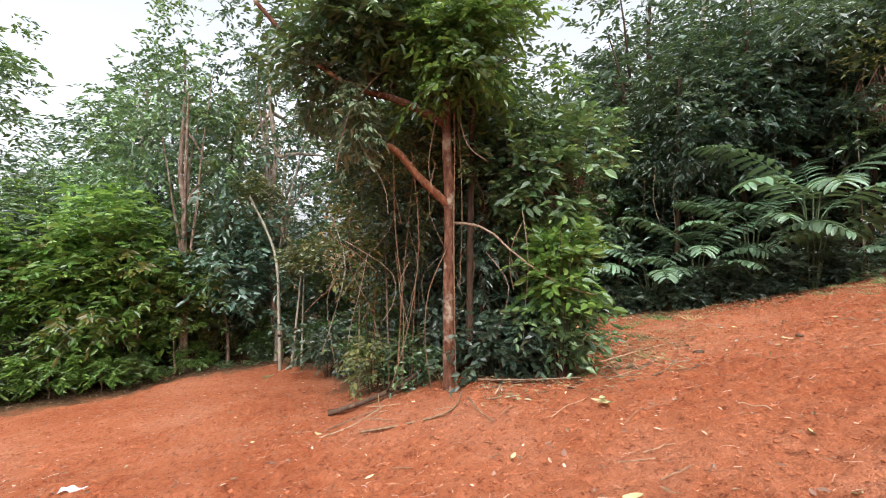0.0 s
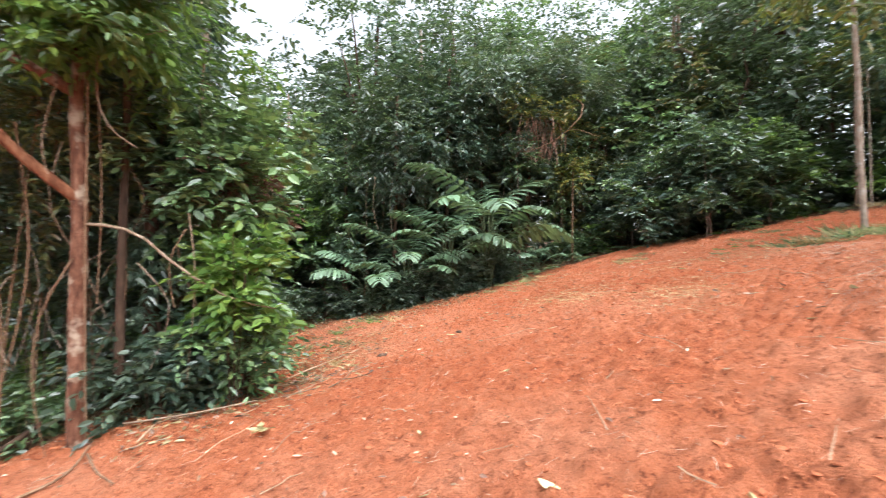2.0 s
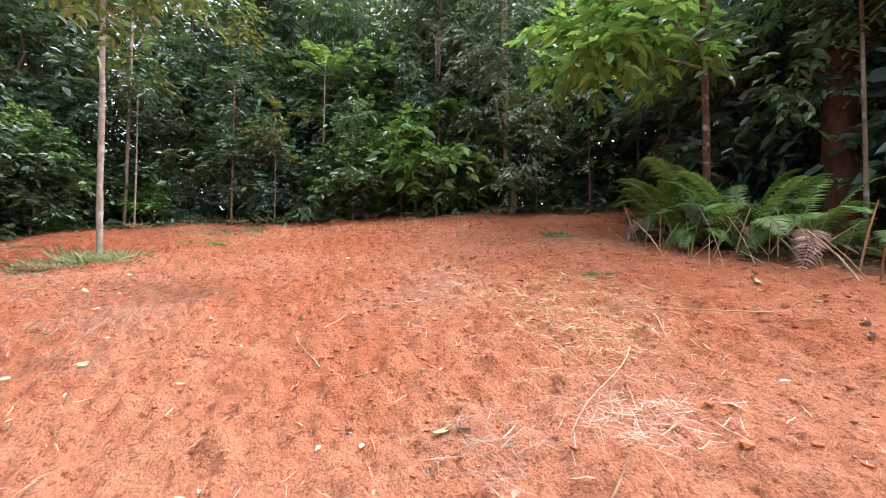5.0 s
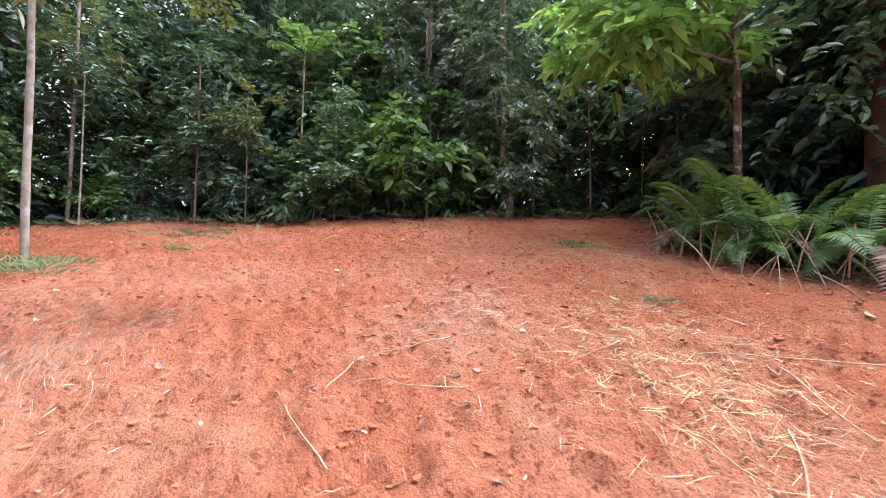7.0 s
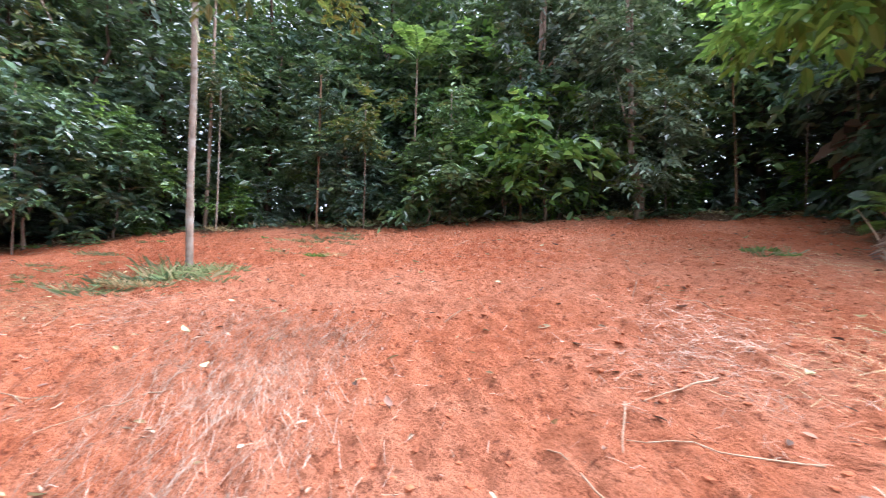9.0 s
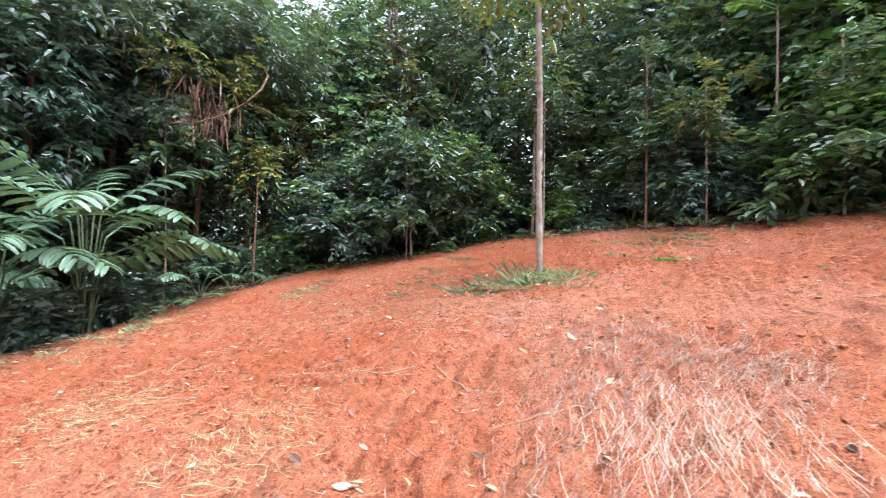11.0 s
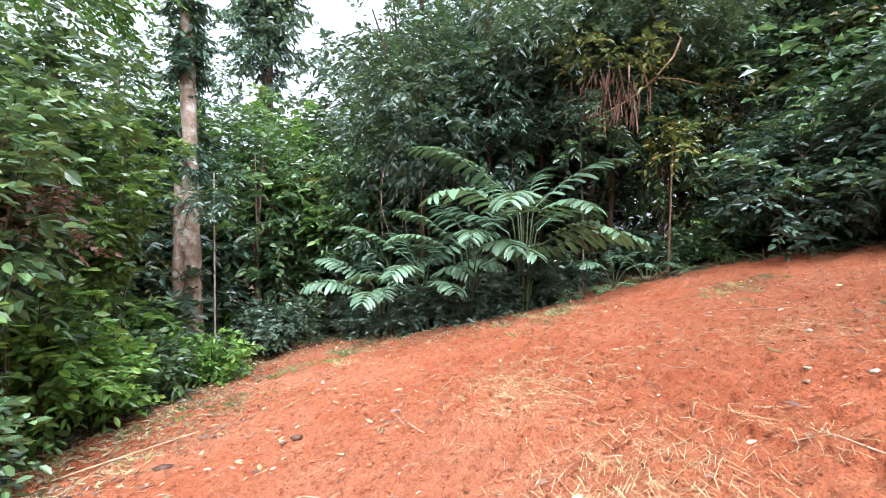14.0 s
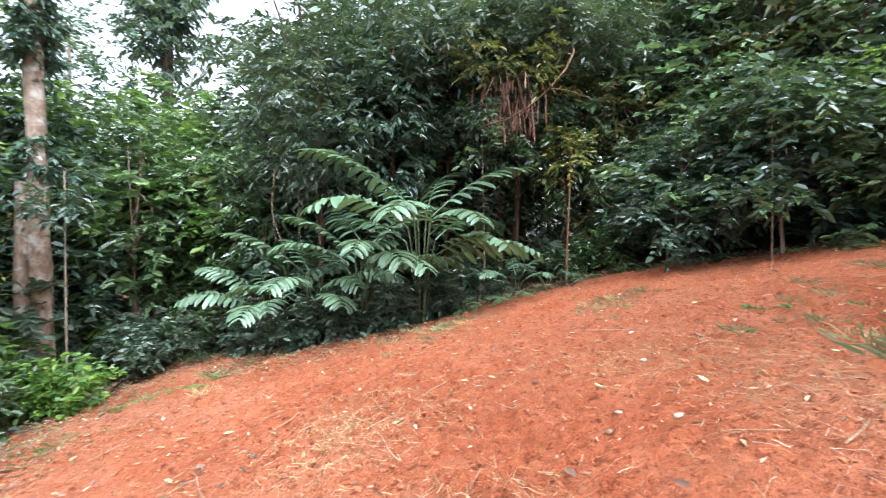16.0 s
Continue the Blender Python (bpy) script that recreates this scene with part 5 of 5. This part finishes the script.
# brown leaf litter, thick near the trees and on the shoulder below the slope
def litter(name, n, box, material, seed, label, depth):
    rng = np.random.default_rng(seed)
    q = rng.uniform((box[0], box[2]), (box[1], box[3]), (n * 4, 2))
    d = rim_distance(q[:, 0], q[:, 1])
    q = q[(d < 0.6) & (d + depth * rng.random(len(d)) ** 2 > 0) | (d < 0.6) & (rng.random(len(d)) < 0.02)][:n]
    a = rng.uniform(0, 6.28, len(q))
    pos = np.column_stack([q, soil_z(q[:, 0], q[:, 1]) + rng.uniform(0.004, 0.02, len(q))])
    way = np.column_stack([np.cos(a), np.sin(a), rng.normal(0, 0.2, len(q))])
    size = rng.uniform(0.03, 0.11, len(q))
    v, f = blades(pos, way, size, size * 0.4, rng, 0.75, 0.4, 0.0)
    return tagged(new(name, mesh_from(name, v, f, material)), label, "leaf litter", "", "stuff")


litter("leaf_litter", 5200, (0.5, 9, 5, 14), RUST, 71, "brown leaf litter under the edge bushes", 2.6)
litter("leaf_litter", 8000, (0.5, 9, 5, 14), HAY, 72, "bleached leaf litter under the edge bushes", 2.6)
litter("leaf_litter", 1500, (-12, 1, 4, 15), RUST, 73, "brown leaf litter in the hollow", 1.4)
litter("leaf_litter", 7000, (5, 17, -10, 12), HAY, 74, "bleached leaf litter along the upper rim", 1.5)
litter("leaf_litter", 4200, (5, 17, -10, 12), RUST, 75, "brown leaf litter along the upper rim", 1.5)

# chips of bark and crumbled leaf all over the slope
p, rng = scatter(6500, 76, -8, 13, -7, 12)
a = rng.uniform(0, 6.28, len(p))
pos = np.column_stack([p, soil_z(p[:, 0], p[:, 1]) + rng.uniform(0.003, 0.012, len(p))])
size = 0.02 + 0.06 * rng.random(len(p)) ** 2.5
for k, m in enumerate((RUST, TWIG, STRAW)):
    q = np.arange(len(p)) % 3 == k
    v, f = blades(pos[q], np.column_stack([np.cos(a[q]), np.sin(a[q]), rng.normal(0, 0.2, q.sum())]), size[q], size[q] * 0.4, rng, 0.75, 0.4, 0.0)
    tagged(new("bark_chips", mesh_from("bark_chips", v, f, m)), "small chips of bark and dry leaf on the red soil", "leaf litter", "", "stuff")

# fallen leaves, one by one
LEAFMESH = []
for k in range(5):
    rng = np.random.default_rng(k)
    pos, way = np.zeros((1, 3)), np.array([[1.0, 0, 0.1]])
    s = np.linspace(-0.5, 0.5, 6)
    half = 0.22 * np.cos(s * np.pi) ** 0.8 + 0.005
    curl = rng.uniform(0.1, 0.5)
    V = np.concatenate([np.stack([s, half * w, curl * s ** 2 + abs(w) * rng.uniform(0.02, 0.18) + 0.02], -1) for w in (-1, 0, 1)])
    F = [(i + 6 * r, i + 1 + 6 * r, i + 7 + 6 * r, i + 6 + 6 * r) for r in (0, 1) for i in range(5)]
    LEAFMESH.append([mesh_from("fallen_leaf", V, F, m, True) for m in (PALELEAF, PALELEAF, STRAW, RUST)])
p, rng = scatter(290, 43, -5, 13, -6, 11)
for x, y in p:
    me = LEAFMESH[rng.integers(5)][rng.integers(4)]
    ob = new("fallen_leaf", me)
    s = rng.uniform(0.05, 0.13)
    ob.matrix_world = pose(x, y, float(soil_z(x, y)) + 0.004, rng.uniform(-25, 25), rng.uniform(-25, 25), rng.uniform(0, 360)) @ Matrix.Diagonal((s, s, s, 1))
    tagged(ob, "pale dry leaf fallen on the red soil", "leaf", "fallen leaves")

for k in range(5):
    ob = new("fallen_leaf", LEAFMESH[k][0])
    ob.matrix_world = pose(1.66 + 0.05 * math.cos(k * 1.3), 4.45 + 0.05 * math.sin(k * 1.3), float(soil_z(1.66, 4.45)) + 0.03, k * 9 - 18, 15 - k * 7, k * 75) @ Matrix.Diagonal((0.15, 0.15, 0.15, 1))
    tagged(ob, "pale leaf of a broken sprig on the soil", "leaf", "fallen leaves")

# dry stalks that stand or lean
def stalk(x, y, h, lean, turn, r, material=STALK):
    ob = new("dry_stalk")
    ob.location = (x, y, float(soil_z(x, y)) - 0.03)
    tagged(ob, "dry leaning plant stalk, bleached and bare", "stalk", "dry stalks")
    dx, dy = lean * math.cos(turn), lean * math.sin(turn)
    P = np.array([(0, 0, 0), (dx * 0.4, dy * 0.4, h * 0.5), (dx, dy, h)]) + np.array(ob.location)
    limb_part(ob, "stem", P, r, r * 0.6, material, 5, int(h * 100), "", 5)
    return ob


srng = random.Random(9)
for k in range(34):
    stalk(srng.uniform(5.6, 8.4), srng.uniform(-6.4, -4.9), srng.uniform(0.2, 0.7), srng.uniform(0.05, 0.45), srng.uniform(0, 6.28), srng.uniform(0.004, 0.008))
for k in range(26):
    x = 5.2 + 0.12 * k + srng.uniform(-0.1, 0.1)
    stalk(x, -5.7 - 0.25 * (x < 6.6) + srng.uniform(-0.25, 0.3), srng.uniform(0.3, 0.75), srng.uniform(0.1, 0.5), srng.uniform(0, 6.28), srng.uniform(0.007, 0.015))
for x, y in rim_walk(-0.35, 0.55, 0.2, 0.25, 60):
    if y > 3 or x > 6:
        stalk(x, y, srng.uniform(0.12, 0.45), srng.uniform(0.02, 0.2), srng.uniform(0, 6.28), srng.uniform(0.004, 0.009))

# long dry stems lying on the soil, one by one
def lying_stem(x, y, turn, length, r):
    ob = new("lying_stem")
    ob.location = (x, y, float(soil_z(x, y)))
    tagged(ob, "long dry straw stem lying on the red soil", "stalk", "lying stems")
    s = np.linspace(-0.5, 0.5, 7) * length
    px, py = x + s * math.cos(turn) + 0.04 * np.sin(s * 5), y + s * math.sin(turn)
    P = np.column_stack([px, py, soil_z(px, py) + 0.012])
    P[:, 2] = np.maximum(P[:, 2], np.linspace(P[0, 2], P[-1, 2], 7))
    limb_part(ob, "stem", P, r, r * 0.5, STALK, 5, 1, "", 9)


for x, y, a, l in ((6.3, -0.9, 2.6, 0.55), (6.5, -1.4, 1.9, 0.6), (5.9, -0.6, 0.3, 0.7), (5.2, -3.4, 0.9, 1.2), (5.0, -3.0, 2.6, 0.9), (4.6, -2.2, 2.2, 1.1), (6.2, -3.6, 0.4, 0.8)):
    lying_stem(x, y, a, l, 0.006)
for k in range(70):
    x, y = srng.uniform(-2, 12), srng.uniform(-5, 9)
    if rim_distance(x, y) < -0.5 and math.hypot(x - 4, y) > 0.5:
        lying_stem(x, y, srng.uniform(0, 3.14), srng.uniform(0.25, 0.8), srng.uniform(0.003, 0.006))

# tufts of weeds and grass along the rim and round the pale tree
def tuft_mesh(name, n, radius, length, width, material, seed, flat=0.3):
    rng = np.random.default_rng(seed)
    a = rng.uniform(0, 6.28, n)
    r = radius * np.sqrt(rng.random(n))
    pos = np.stack([r * np.cos(a), r * np.sin(a), np.zeros(n)], -1)
    way = np.stack([np.cos(a) * 0.6 + rng.normal(0, 0.4, n), np.sin(a) * 0.6 + rng.normal(0, 0.4, n), rng.uniform(0.5, 1.7, n)], -1)
    v, f = blades(pos, way, length * rng.uniform(0.5, 1.2, n), width, rng, 0.3, 0.3, 0.35)
    return mesh_from(name, v, f, material)


TUFTS = [tuft_mesh("grass_tuft", 60, 0.36, 0.30, 0.008, GRASSY, 800), tuft_mesh("grass_tuft", 60, 0.28, 0.2, 0.010, GRASSY, 801), tuft_mesh("weed", 45, 0.2, 0.16, 0.05, MID, 802), tuft_mesh("weed", 45, 0.22, 0.15, 0.05, BRIGHT, 803), tuft_mesh("grass_tuft", 90, 0.25, 0.25, 0.009, HAY, 804)]
TUFTLABEL = ("tuft of half-dry green grass on red soil", "tuft of fresh green grass on red soil", "low leafy green weed on the soil", "low bright green weed on the soil", "tuft of dry straw-coloured grass")


def tuft(k, x, y, s):
    ob = new(TUFTS[k].name.split(".")[0], TUFTS[k])
    ob.matrix_world = pose(x, y, float(soil_z(x, y)) - 0.01, 0, 0, srng.uniform(0, 360)) @ Matrix.Diagonal((s, s, s * srng.uniform(0.7, 1.1), 1))
    tagged(ob, TUFTLABEL[k], "grass" if k in (0, 1, 4) else "weed", "ground plants", "stuff")


for x, y in rim_walk(-0.3, 0.24, 0.1, 0.35, 62) + rim_walk(-0.9, 0.5, 0.2, 0.45, 63):
    if x > 9 and y < 10.5 or (x > 2 and y > 7):
        tuft(srng.choice((0, 0, 1, 2, 3, 4, 4)), x, y, srng.uniform(0.4, 1.15))
for x, y in rim_walk(0.1, 0.27, 0.1, 0.4, 61):
    if y > 2 or x > 5:
        tuft(srng.choice((0, 1, 2, 2, 3, 3, 4)), x, y, srng.uniform(0.6, 1.4))
for k in range(34):
    t = srng.random()
    tuft(srng.choice((0, 0, 1, 4, 2)), 11.1 - 0.2 * t + srng.gauss(0, 0.38), 2.5 + 1.1 * (t - 0.35) + srng.gauss(0, 0.3), srng.uniform(0.5, 1.2))
for x, y, n, s in ((11.7, 7.3, 14, 0.4), (8.9, 9.0, 12, 0.4), (3.0, 8.4, 8, 0.5), (4.9, 9.6, 8, 0.5), (10.8, 6.95, 5, 0.4), (8.95, 8.8, 9, 0.45), (12.5, 0.6, 14, 0.6), (11.2, 4.4, 10, 0.5), (-4.9, 12.2, 8, 0.3), (13.4, 1.6, 10, 0.7), (6.5, -3.7, 5, 0.25), (8.7, -4.6, 5, 0.3), (13.2, 4.6, 10, 0.8), (2.6, 6.4, 8, 0.5), (3.4, 8.6, 10, 0.7), (2.7, 7.8, 8, 0.5), (4.6, 9.9, 8, 0.7), (6.0, 11.2, 8, 0.7), (1.7, 7.0, 6, 0.5)):
    for k in range(n):
        tuft(srng.choice((0, 1, 1, 3, 4)), x + srng.gauss(0, s), y + srng.gauss(0, s * 0.7), srng.uniform(0.35, 0.75))


# single finds
def stone(x, y, s, label, material=STONE, name="stone"):
    V, F = LUMP[int(s * 100) % 4]
    ob = new(name, mesh_from(name, V * s, F, material, True))
    ob.location = (x, y, float(soil_z(x, y)) + s * 0.3)
    tagged(ob, label, "stone")


stone(9.3, 4.6, 0.03, "small pale stone on the red soil")
stone(3.58, 6.03, 0.07, "dark lump of wood on the red soil", BARK_DARK, "wood_lump")
stone(4.8, 5.8, 0.05, "dark lump of wood on the red soil", BARK_DARK, "wood_lump")
stone(8.72, 3.74, 0.036, "pale block of dry cane on the red soil", BARK_STEM, "cane_chip")
stone(8.21, 3.79, 0.03, "small brown bark piece on the red soil", TWIG, "bark_piece")
stone(11.9, 7.5, 0.04, "small pale stone near the edge weeds")
stone(8.43, 3.95, 0.024, "pale chip of dry cane on the red soil", BARK_STEM, "cane_chip")
bm = bmesh.new()
bmesh.ops.create_grid(bm, x_segments=8, y_segments=5, size=0.5)
for v in bm.verts:
    v.co = (v.co.x * 0.24, v.co.y * 0.13, 0.02 + 0.02 * math.sin(v.co.x * 9) * math.cos(v.co.y * 7))
bmesh.ops.solidify(bm, geom=bm.faces[:], thickness=0.004)
me = bpy.data.meshes.new("paper_scrap")
bm.to_mesh(me)
bm.free()
me.materials.append(WHITE)
ob = new("paper_scrap", me)
ob.matrix_world = pose(-4.27, 4.95, float(soil_z(-4.27, 4.95)) + 0.02, -5, 8, 10)
tagged(ob, "crumpled white paper scrap on the red soil", "scrap")
for kind in T:
    for src in T[kind]:
        if src.name not in USED:
            for o in (*src.children_recursive, src):
                bpy.data.objects.remove(o)
